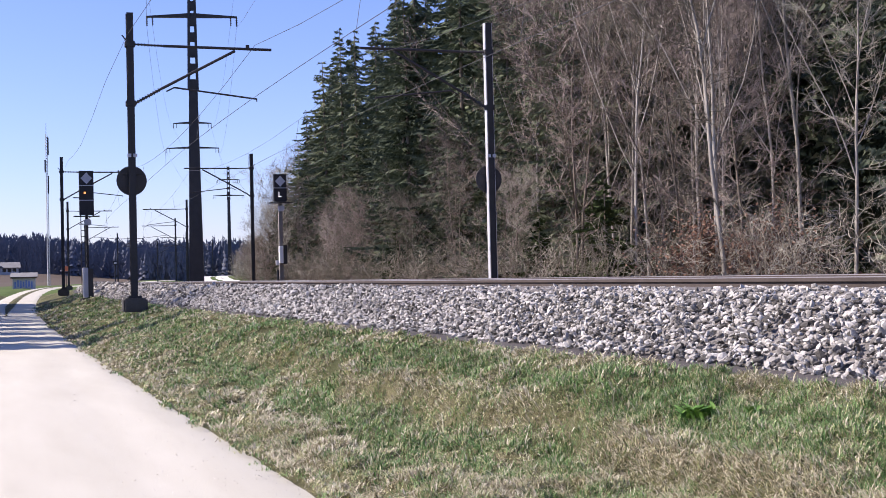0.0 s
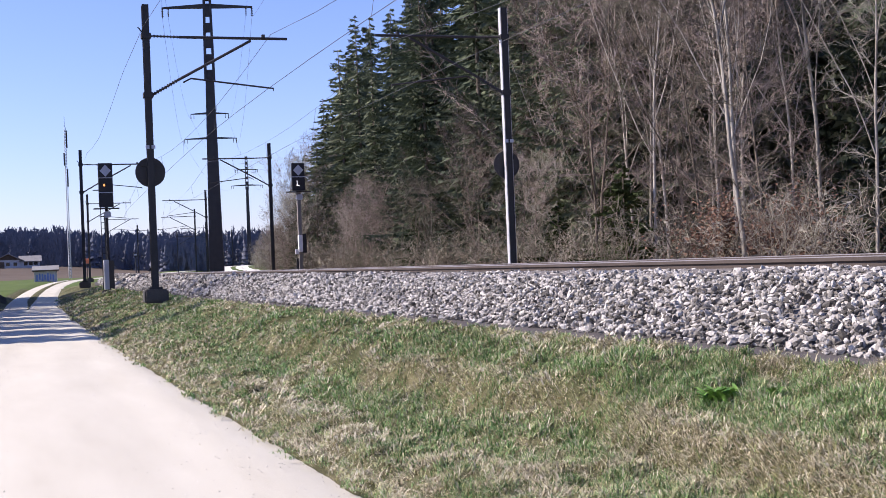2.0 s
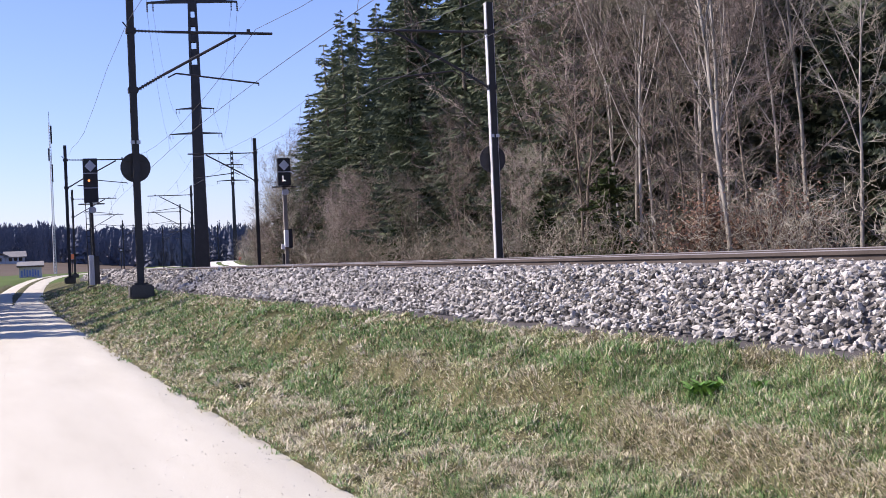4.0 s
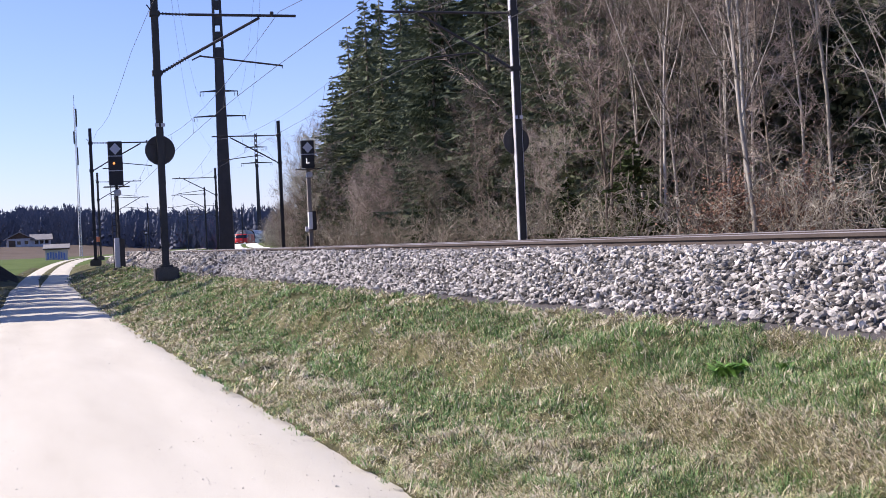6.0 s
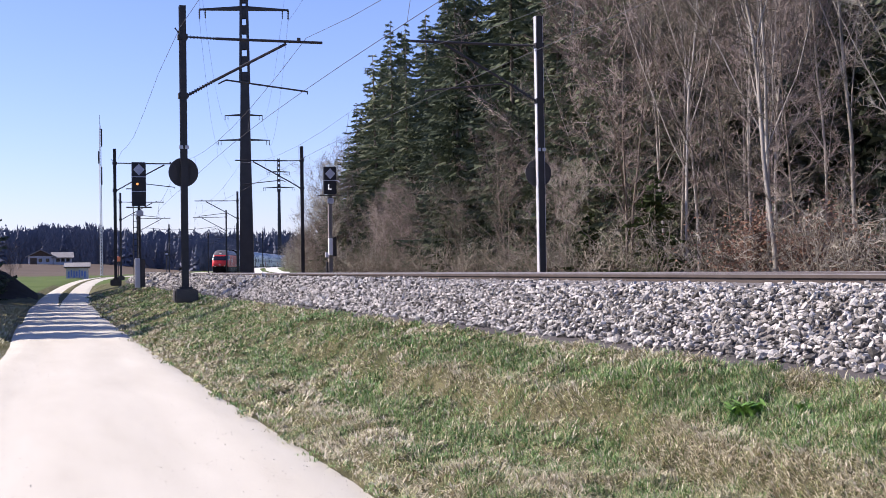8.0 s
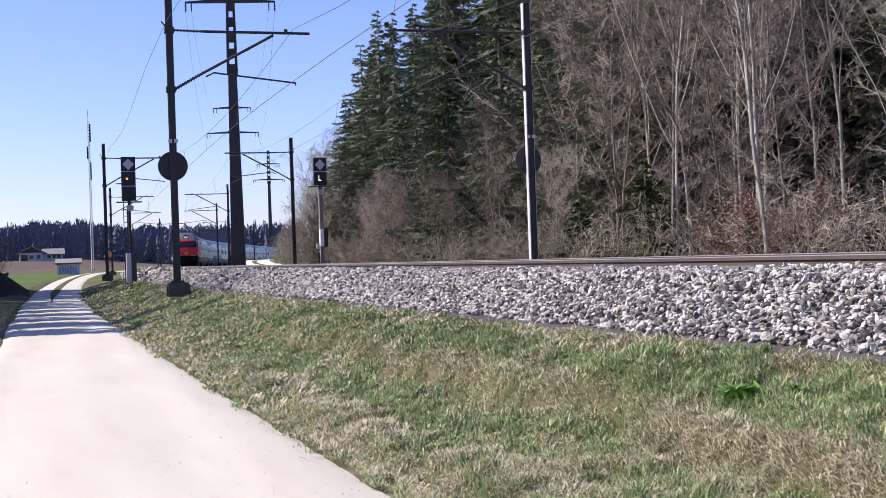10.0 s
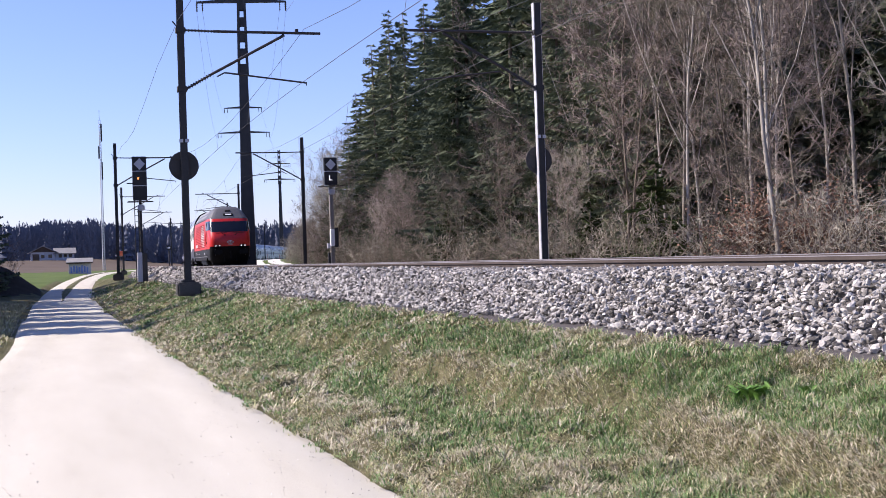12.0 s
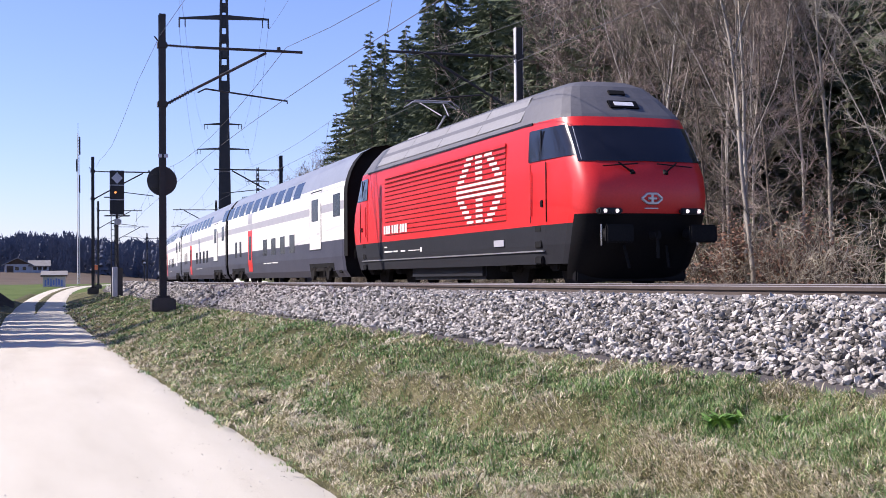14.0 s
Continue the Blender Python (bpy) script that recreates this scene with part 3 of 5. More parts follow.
def build_coach():
    c = thing("double_deck_coach", "white double-deck coach with blue-grey roof and dark lower band", "railway coach", group="coaches of the train")
    low = part("lower_band", coach_band(0, 3), M_BLUE_GREY, c, "dark blue-grey lower band")
    part("body", coach_band(3, 4), M_WHITE, c, "white coach side")
    part("waist_stripe", coach_band(4, 5), M_STRIPE, c, "grey waist stripe")
    part("upper_body", coach_band(5, 8), M_WHITE, c, "white upper side")
    roof = part("roof", coach_band(8, 13), M_COACH_ROOF, c, "rounded blue-grey roof", True)
    for sx in (1, -1):
        # end wall and dark gangway hood
        bm = bmesh.new()
        v = [bm.verts.new((sx * 13.0, s * y * 0.97, z)) for s in (1, -1) for y, z in (COACH_SECTION if s > 0 else COACH_SECTION[::-1][1:])]
        bm.faces.new(v if sx > 0 else v[::-1])
        part("end_wall", bm, M_BLACK, c, "black end wall")
        bm = bmesh.new()
        for s in (1, -1):
            pts = [(s * y * 0.985, z) for y, z in COACH_SECTION[2:]]
            for (a, za), (b, zb) in zip(pts, pts[1:]):
                q = [bm.verts.new(p) for p in ((sx * 12.98, a, za), (sx * 13.28, a * 0.97, za), (sx * 13.28, b * 0.97, zb), (sx * 12.98, b, zb))]
                bm.faces.new(q)
        part("gangway_hood", bm, M_BLACK, c, "black hood between coaches")
        bogie_under(c, sx * 9.5, 2.5, 0.46)
        for sy in (1, -1):
            # the band is closed here; a black pane paints the opening's shade on it
            part("bogie_shade_pane", coach_pane(bmesh.new(), sx * 9.5 - 2.0, sx * 9.5 + 2.0, 0.33, 0.80, sy, 0.006), M_BLACK, low, "black pane painting the shade of a bogie opening")
            bm = bmesh.new()
            for dx in (-1.25, 1.25):
                tube(bm, (sx * 9.5 + dx, sy * 1.30, 0.46), (sx * 9.5 + dx, sy * 1.41, 0.46), 0.24, n=14)
                tube(bm, (sx * 9.5 + dx * 0.6, sy * 1.36, 0.36), (sx * 9.5 + dx * 0.6, sy * 1.36, 0.66), 0.09, n=8)
            box(bm, sx * 9.5 - 1.7, sx * 9.5 + 1.7, sy * 1.37 - 0.04, sy * 1.37 + 0.04, 0.52, 0.64, 0.02)
            part("bogie_gear", bm, M_BOGIE, low, "sooty axle boxes and springs")
        for sy in (1, -1):
            part("corner_step", boxed(sx * 12.3 - 0.2, sx * 12.3 + 0.2, sy * 1.25 - 0.08, sy * 1.25 + 0.08, 0.45, 0.95, 0.02), M_BLACK, low)
    for sy in (1, -1):
        for i in range(11):
            x0 = 5.1 - 1.95 * i
            part("upper_window", coach_pane(bmesh.new(), x0 - 0.72, x0 + 0.72, 3.32, 3.93, sy), M_COACH_GLASS, c, "dark upper deck window")
        for i in range(4):
            x0 = 4.35 - 2.02 * i
            part("lower_window", coach_pane(bmesh.new(), x0 - 0.52, x0 + 0.52, 1.28, 1.98, sy), M_COACH_GLASS, c, "dark lower deck window")
        for x0 in (-8.6, -10.0):
            part("lower_window", coach_pane(bmesh.new(), x0 - 0.3, x0 + 0.3, 1.35, 2.1, sy), M_COACH_GLASS, c, "dark lower deck window")
        # plain end door in white, and the coloured entrance
        part("door_seal", coach_pane(bmesh.new(), 7.68, 9.67, 1.26, 3.39, sy, 0.006), M_SKIRT, c, "dark door seal")
        d = part("service_door", coach_pane(bmesh.new(), 7.74, 9.61, 1.31, 3.34, sy, 0.016), M_WHITE, c, "white service door")
        part("door_window", coach_pane(bmesh.new(), 8.1, 9.2, 2.30, 3.08, sy, 0.02), M_COACH_GLASS, d)
        part("vestibule_window", coach_pane(bmesh.new(), 11.5, 12.55, 2.33, 3.08, sy), M_COACH_GLASS, c, "dark vestibule window")
        d = part("entrance_door", coach_pane(bmesh.new(), -6.25, -5.1, 0.62, 2.52, sy, 0.012), M_RED, c, "red entrance door")
        part("door_window", coach_pane(bmesh.new(), -5.98, -5.37, 1.15, 2.25, sy, 0.02), M_COACH_GLASS, d)
        part("door_panel", coach_pane(bmesh.new(), -6.25, -5.1, 2.83, 3.30, sy, 0.010), M_STRIPE, c, "grey panel over the door")
        for a, b in ((-2.1, -1.4), (-1.2, -0.2), (0.0, 1.3)):
            part("inscription_bar", boxed(a, b, sy * 1.38 - 0.006, sy * 1.38 + 0.008, 0.93, 0.97), M_WHITE, low, "small white inscription bar")
    return c


engine = build_engine()
TRAIN = [(engine, 0.0, 5.5)]
coach = build_coach()
for i in range(9):
    ob = coach if i == 0 else copy_thing(coach, pose(0, 0, 0))
    TRAIN.append((ob, 9.25 + 13.4 + 26.8 * i, 9.5))


# ---- masts, wires, signals and pylons ----
M_MAST = mixed("weathered_mast_steel", [(0.3, (0.016, 0.015, 0.015)), (0.7, (0.036, 0.034, 0.035))], scale=2, fine=30, rough=0.7, metal=0.0)
M_MAST_PALE = mixed("pale_and_sunlit_steel", [(0.3, (0.42, 0.42, 0.43)), (0.7, (0.58, 0.58, 0.59))], scale=2, fine=30, rough=0.5, metal=0.1)
M_MAST_MID = mixed("grey_mast_steel", [(0.3, (0.13, 0.125, 0.13)), (0.7, (0.20, 0.195, 0.20))], scale=2, fine=30, rough=0.5, metal=0.1)
M_DARKSTEEL = mixed("dark_brown_steel", [(0.3, (0.022, 0.02, 0.02)), (0.7, (0.045, 0.04, 0.04))], scale=2, fine=30, rough=0.6)
# concrete coloured near black, with the shade on the footings put in
M_CONCRETE = mixed("shade_dark_concrete", [(0.3, (0.045, 0.042, 0.04)), (0.7, (0.09, 0.085, 0.08))], scale=3, fine=40, rough=0.9, bump=0.4)
M_WIRE = mixed("dark_wire", [(0.3, (0.05, 0.05, 0.055)), (0.7, (0.10, 0.10, 0.105))], scale=3, fine=20, rough=0.5)
M_INSUL = mixed("brown_insulator", [(0.3, (0.03, 0.02, 0.017)), (0.7, (0.06, 0.04, 0.03))], scale=3, fine=20, rough=0.3)
M_SIGNAL = mixed("black_signal_paint", [(0.3, (0.01, 0.01, 0.012)), (0.7, (0.02, 0.02, 0.024))], scale=3, fine=20, rough=0.6)
M_PLATE = mixed("pale_plate", [(0.3, (0.42, 0.43, 0.48)), (0.7, (0.54, 0.55, 0.60))], scale=3, fine=20, rough=0.6)
M_POST_TAN = mixed("tan_grey_post_paint", [(0.3, (0.15, 0.135, 0.125)), (0.7, (0.22, 0.20, 0.185))], scale=2, fine=20, rough=0.7)
M_PAINT_WHITE = mixed("white_cabinet_paint", [(0.3, (0.68, 0.68, 0.69)), (0.7, (0.78, 0.78, 0.79))], scale=2, fine=20, rough=0.6)
M_AMBER = glowing("amber_signal_light", (1.0, 0.35, 0.08), 0.9)
M_WHITE_LIGHT = glowing("white_signal_light", (1.0, 0.95, 0.9), 0.5)
M_ORANGE = mixed("orange_plate", [(0.3, (0.7, 0.2, 0.08)), (0.7, (0.8, 0.26, 0.12))], scale=3, fine=20, rough=0.6)


def ribbed(bm, a, b, r, n):
    """An insulator: discs along a rod."""
    a, b = Vector(a), Vector(b)
    tube(bm, a, b, r * 0.5, n=6)
    d = (b - a) / (2 * n)
    for i in range(n):
        p = a + d * (2 * i + 0.6)
        tube(bm, p, p + d * 0.8, r, r * 0.7, n=8)
    return bm


def overhead_mast(y, off, side, foot, top=7.85, disc=False, label="tall steel overhead line mast with a bracket arm", pale=False):
    """side +1: the arm reaches to greater offsets. Local x runs along the arm. pale: sunlit sides put into the colour.
    """
    x, yy = beside(y, off)
    turn = math.degrees(math.atan(-far_slope(y)))
    m = pose(x, yy, 0, 0, 0, turn if side > 0 else 180 + turn)
    t = thing("overhead_line_mast", label, "mast", m, "overhead line masts")
    bm = boxed(-0.095, 0.095, -0.115, -0.095, foot, top)
    box(bm, -0.095, 0.095, 0.095, 0.115, foot, top)
    box(bm, -0.035, 0.035, -0.095, 0.095, foot, top)
    # sunlight painted on the mast's sides: pale plates against the dark flanges
    if pale:
        for a in (-0.118, 0.098):
            part("side_plate", boxed(a, a + 0.02, -0.09, 0.09, foot, top), M_MAST_PALE, t, "side plate coloured pale as if sunlit")
    part("post", bm, M_MAST, t, "weathered steel post")
    part("footing", boxed(-0.34, 0.34, -0.34, 0.34, foot - 0.30, foot + 0.10, 0.05), M_CONCRETE, t, "concrete footing in a shade-dark colour")
    part("base_plate", boxed(-0.19, 0.19, -0.19, 0.19, foot + 0.10, foot + 0.16, 0.01), M_MAST, t)
    # upper arm, stay and steadying tube
    bm = tubed((0.95, 0, 6.93), (4.15, 0, 6.93), 0.042)
    part("upper_arm", ribbed(bm, (0.10, 0, 6.95), (0.95, 0, 6.93), 0.05, 9), M_DARKSTEEL, t, "dark steel tube arm")
    bm = tubed((0.85, 0, 5.66), (3.05, 0, 6.86), 0.042)
    part("stay", ribbed(bm, (0.10, 0, 5.22), (0.85, 0, 5.66), 0.062, 10), M_DARKSTEEL, t, "sloping stay with brown insulator")
    bm = tubed((1.25, 0, 5.72), (3.68, 0, 5.44), 0.026)
    tube(bm, (1.02, 0, 5.60), (1.25, 0, 5.72), 0.022)
    tube(bm, (3.68, 0, 5.46), (3.68, 0, 5.36), 0.016)
    part("steady_arm", bm, M_DARKSTEEL, t)
    bm = boxed(3.38, 3.48, -0.05, 0.05, 6.93, 7.05, 0.01)
    part("clamp", bm, M_DARKSTEEL, t)
    part("clamp", boxed(-0.14, 0.14, -0.13, 0.13, 6.86, 7.02, 0.01), M_MAST, t)
    part("clamp", boxed(-0.14, 0.14, -0.13, 0.13, 5.14, 5.30, 0.01), M_MAST, t)
    part("earth_wire", tubed((-0.22, 0, 7.2), (-0.1, 0, 7.05), 0.02, n=6), M_DARKSTEEL, t)
    if disc:
        bm = tubed((0, side * 0.16, 3.0), (0, side * 0.19, 3.0), 0.43, n=36)
        box(bm, -0.3, 0.3, side * 0.145 - 0.015, side * 0.145 + 0.015, 3.18, 3.22)
        box(bm, -0.3, 0.3, side * 0.145 - 0.015, side * 0.145 + 0.015, 2.78, 2.82)
        part("disc", bm, M_DARKSTEEL, t, "round dark board seen from behind")
        for a in (-0.14, 0.03):
            part("number_bar", boxed(a, a + 0.11, -side * 0.127 - 0.008, -side * 0.127 + 0.008, 3.66, 3.76), M_PLATE, t, "small pale plate")
    return t


overhead_mast(37.5, -3.62, 1, -0.50, disc=True, label="tall dark mast with a bracket arm and a round board")
overhead_mast(36.6, 7.17, -1, -0.45, disc=True, label="tall mast with a bracket arm and sides coloured as sunlit, at the wood's edge", pale=True)
overhead_mast(79.0, 7.43, -1, -0.45)
overhead_mast(82.0, -3.9, 1, -0.45)
for y in (125.5, 164.0, 210.0, 256.0):
    overhead_mast(y, 7.6, -1, -0.3)
    overhead_mast(y + 2, -3.6, 1, -0.4)

SUPPORTS = [-8.0, 37.3, 80.5, 126.0, 165.0, 211.0, 257.0, 300.0]


def wire(name, pts, r, parent):
    bm = bmesh.new()
    for a, b in zip(pts, pts[1:]):
        tube(bm, a, b, r, n=5)
    return part(name, bm, M_WIRE, parent)


for off, zrail in ((0.0, 0.0), (GAP, -0.12)):
    line = thing("overhead_line", "thin overhead contact wire hung under a carrying wire", "overhead line")
    carry, contact = [], []
    for a, b in zip(SUPPORTS, SUPPORTS[1:]):
        sag = 1.05 * ((b - a) / 45) ** 2
        n = 8
        for i in range(n):
            t = i / n
            y = a + (b - a) * t
            x, yy = beside(y, off)
            zig = 0.2 * math.cos(math.pi * (SUPPORTS.index(a) + t))
            carry.append((x, yy, 7.02 - 4 * sag * t * (1 - t) + zrail))
            contact.append((x + zig, yy, 5.36 + zrail))
            if 0 < i and i % 2 == 0 and y < 140:
                part("dropper", tubed(carry[-1], contact[-1], 0.006, n=4), M_WIRE, line)
    wire("carrying_wire", carry, 0.008 if off == 0 else 0.006, line)
    wire("contact_wire", contact, 0.009 if off == 0 else 0.007, line)
feeder = thing("feeder_line", "thin feeder wire on the masts' backs", "overhead line")
wire("wire", [(beside(y, -3.7)[0], y, 7.2 - 0.9 * math.sin(math.pi * i / 6) ** 2) for i, y in enumerate(np.linspace(37.5, 82.0, 7))], 0.007, feeder)
wire("wire", [(beside(y, -3.7)[0], y, 7.2 - 0.9 * math.sin(math.pi * i / 6) ** 2) for i, y in enumerate(np.linspace(-8.0, 37.5, 7))], 0.007, feeder)


def signal(y, off, foot, top, panels, label):
    x, yy = beside(y, off)
    t = thing("railway_signal", label, "signal", pose(x, yy, 0), "railway signals")
    h = 0.72
    z0 = top - h * panels
    if panels == 3:
        part("post", tubed((0, 0.05, foot), (0, 0.05, z0), 0.07, n=12), M_SIGNAL, t, "dark signal post")
    else:
        part("post", boxed(-0.09, 0.10, 0.0, 0.2, foot, z0, 0.01), M_POST_TAN, t, "greyish tan steel post")
    head = part("head", boxed(-0.34, 0.34, -0.06, 0.16, z0, top, 0.02), M_SIGNAL, t, "black signal head")
    bm = bmesh.new()
    v = [bm.verts.new((a * 0.27, -0.072, top - 0.37 + b * 0.29)) for a, b in ((-1, 0), (0, -1), (1, 0), (0, 1))]
    bm.faces.new(v)
    part("diamond", bm, M_PLATE, head, "pale diamond plate")
    for i in range(1, panels):
        part("edge_line", boxed(-0.35, 0.35, -0.075, -0.055, top - h * i - 0.018, top - h * i + 0.018), M_PLATE, head)
    if panels == 3:
        part("amber_light", tubed((-0.08, -0.07, top - 1.08), (-0.08, -0.10, top - 1.08), 0.055, n=14), M_AMBER, head, "lit amber lamp")
        part("hood", boxed(-0.16, 0.0, -0.18, -0.06, top - 1.01, top - 0.99), M_SIGNAL, head)
        part("bracket", boxed(-0.62, -0.3, -0.02, 0.02, top - 1.34, top - 1.29), M_SIGNAL, t)
    else:
        bm = boxed(-0.10, -0.06, -0.072, -0.065, top - 1.20, top - 0.92)
        box(bm, -0.10, 0.06, -0.072, -0.065, top - 1.20, top - 1.16)
        part("light_bars", bm, M_WHITE_LIGHT, head, "short white light bars")
    bm = boxed(-0.6, 0.6, -0.25, 0.35, z0 - 0.08, z0 - 0.04)
    part("platform", bm, M_SIGNAL, t, "small platform under the head")
    bm = bmesh.new()
    for i in range(int((z0 - foot) / 0.3)):
        box(bm, -0.28, -0.05, 0.02, 0.06, foot + 0.3 * i, foot + 0.3 * i + 0.03)
    tube(bm, (-0.28, 0.04, foot), (-0.28, 0.04, z0), 0.022, n=6)
    if panels == 3:
        part("ladder", bm, M_SIGNAL, t)
    part("bell", boxed(-0.12, 0.2, -0.1, 0.15, z0 - 0.5, z0 - 0.2, 0.05), M_PLATE, t, "pale box under the platform")
    if panels == 2:
        part("cabinet", boxed(-0.15, 0.06, -0.24, -0.005, 0.83, 1.72, 0.02), M_PAINT_WHITE, t, "white box on the post")
        part("cabinet_side", boxed(0.064, 0.27, -0.22, 0.12, 0.78, 1.78, 0.02), M_SIGNAL, t, "black box beside it")
        part("bracket", boxed(-0.30, -0.12, -0.08, 0.06, 0.72, 0.98, 0.01), M_PLATE, t)
        part("bracket", boxed(-0.24, -0.13, -0.02, 0.10, foot, 0.5, 0.01), M_SIGNAL, t)
        part("foundation", boxed(-0.35, 0.35, -0.35, 0.35, foot - 0.5, foot + 0.02, 0.04), M_CONCRETE, t)
        return t
    c = part("cabinet", boxed(-0.24, 0.0, -0.2, 0.10, foot + 0.05, foot + 1.5, 0.02), M_PLATE, t, "grey cabinet on the post")
    part("cabinet_side", boxed(0.0, 0.24, -0.22, 0.12, foot - 0.1, foot + 1.45, 0.02), M_DARKSTEEL, t)
    part("foundation", boxed(-0.35, 0.35, -0.35, 0.35, foot - 0.5, foot + 0.02, 0.04), M_CONCRETE, t)
    return t


signal(64.0, -3.25, -0.72, 5.50, 3, "tall black railway signal with a diamond plate and an amber light")
signal(65.5, 6.6, -0.5, 5.48, 2, "black railway signal with a diamond plate and white light bars")

# short dark post with a small head, and an orange plate, further along the line
x, y = beside(200, -2.6)
t = thing("marker_post", "short dark marker post with a small head", "post", pose(x, y, 0))
part("post", tubed((0, 0, -0.5), (0, 0, 2.7), 0.09, n=8), M_SIGNAL, t)
part("head", boxed(-0.32, 0.32, -0.1, 0.1, 2.5, 3.1, 0.03), M_SIGNAL, t)
part("face", boxed(-0.2, 0.2, -0.13, -0.1, 2.7, 2.95), M_PLATE, t)
x, y = beside(104, -3.5)
t = thing("orange_marker", "small orange plate on a thin post", "sign", pose(x, y, 0))
part("post", tubed((0, 0, -0.9), (0, 0, 1.2), 0.03, n=6), M_MAST, t)
part("plate", boxed(-0.16, 0.16, -0.06, -0.03, 0.95, 1.35, 0.01), M_ORANGE, t, "orange plate")


def pylon(x, y, foot, height, arms, w0, w1, solid, label):
    """A slender tapered pylon; solid lower shaft, open lattice above."""
    t = thing("power_pylon", label, "pylon", pose(x, y, 0, 0, 0, -12), "power pylons")

    def half(z):
        return (w0 + (w1 - w0) * (z - foot) / (height - foot)) / 2
    bm = bmesh.new()
    ring = []
    for z in (foot, solid):
        h = half(z)
        ring.append([bm.verts.new((a * h, b * h * 0.8, z)) for a, b in ((-1, -1), (1, -1), (1, 1), (-1, 1))])
    for i in range(4):
        bm.faces.new((ring[0][i], ring[0][(i + 1) % 4], ring[1][(i + 1) % 4], ring[1][i]))
    part("shaft", bm, M_DARKSTEEL, t, "dark tapered steel shaft")
    part("footing", boxed(-w0 * 0.7, w0 * 0.7, -w0 * 0.6, w0 * 0.6, foot - 0.4, foot + 0.25, 0.05), M_CONCRETE, t)
    bm = bmesh.new()
    for a, b in ((-1, -1), (1, -1), (1, 1), (-1, 1)):
        tube(bm, (a * half(solid), b * half(solid) * 0.8, solid - 0.1), (a * half(height), b * half(height) * 0.8, height), 0.14, n=4)
    z, k = solid, 0
    while z < height - 0.9:
        for s in (1, -1):
            box(bm, -half(z), half(z), s * half(z) * 0.8 - 0.03, s * half(z) * 0.8 + 0.03, z, z + 0.75)
            box(bm, s * half(z) - 0.03, s * half(z) + 0.03, -half(z) * 0.8, half(z) * 0.8, z, z + 0.75)
        z += 1.35
        k += 1
    part("lattice", bm, M_DARKSTEEL, t, "open lattice top")
    for z, w in arms:
        bm = bmesh.new()
        low = [bm.verts.new((a * w, b * 0.09, z - 0.06)) for a, b in ((-1, -1), (0, -1.8), (1, -1), (1, 1), (0, 1.8), (-1, 1))]
        high = [bm.verts.new((a * w, b * 0.09, z + (0.08 if a else 0.34))) for a, b in ((-1, -1), (0, -1.8), (1, -1), (1, 1), (0, 1.8), (-1, 1))]
        for i in range(6):
            bm.faces.new((low[i], low[(i + 1) % 6], high[(i + 1) % 6], high[i]))
        bm.faces.new(low[::-1])
        bm.faces.new(high)
        arm = part("cross_arm", bm, M_DARKSTEEL, t, "cross arm")
        for s in (1, -1):
            bm = ribbed(bmesh.new(), (s * (w - 0.05), 0, z - 0.05), (s * (w - 0.05), 0, z - 0.8), 0.10, 5)
            ribbed(bm, (s * (w - 0.55), 0, z - 0.05), (s * (w - 0.55), 0, z - 0.75), 0.07, 5)
            part("insulator", bm, M_INSUL, arm, "hanging insulator")
    return t


PY = [(18.65, 110.0, -0.5, 30.5, [(22.65, 3.85), (26.9, 3.85)], 1.25, 0.28, 16.5), (36.7, 218.0, 0.0, 29.5, [(22.35, 4.4), (26.6, 3.2)], 1.1, 0.4, 21.0), (67.5, 345.0, 0.6, 30.6, [(22.5, 4.2), (26.8, 3.0)], 1.2, 0.5, 21.5)]
for x, y, foot, height, arms, w0, w1, solid in PY:
    pylon(x, y, foot, height, arms, w0, w1, solid, "slender dark power pylon with cross arms")
power = thing("power_line", "thin power line wires sagging between pylons", "power line")
ends = [(4.0, 0.0)] + [(p[0], p[1]) for p in PY]
for (xa, ya), (xb, yb), pa, pb in ((ends[0], ends[1], PY[0], PY[0]), (ends[1], ends[2], PY[0], PY[1]), (ends[2], ends[3], PY[1], PY[2])):
    for k in (0, 1):
        for s in (1, -1):
            za, zb = pa[4][k][0] - 0.8, pb[4][k][0] - 0.8
            wa, wb = pa[4][k][1] * s, pb[4][k][1] * s
            pts = []
            for i in range(13):
                u = i / 12
                pts.append((xa + wa + (xb + wb - xa - wa) * u, ya + (yb - ya) * u, za + (zb - za) * u - 4 * 3.0 * u * (1 - u)))
            wire("wire", pts, 0.011, power)


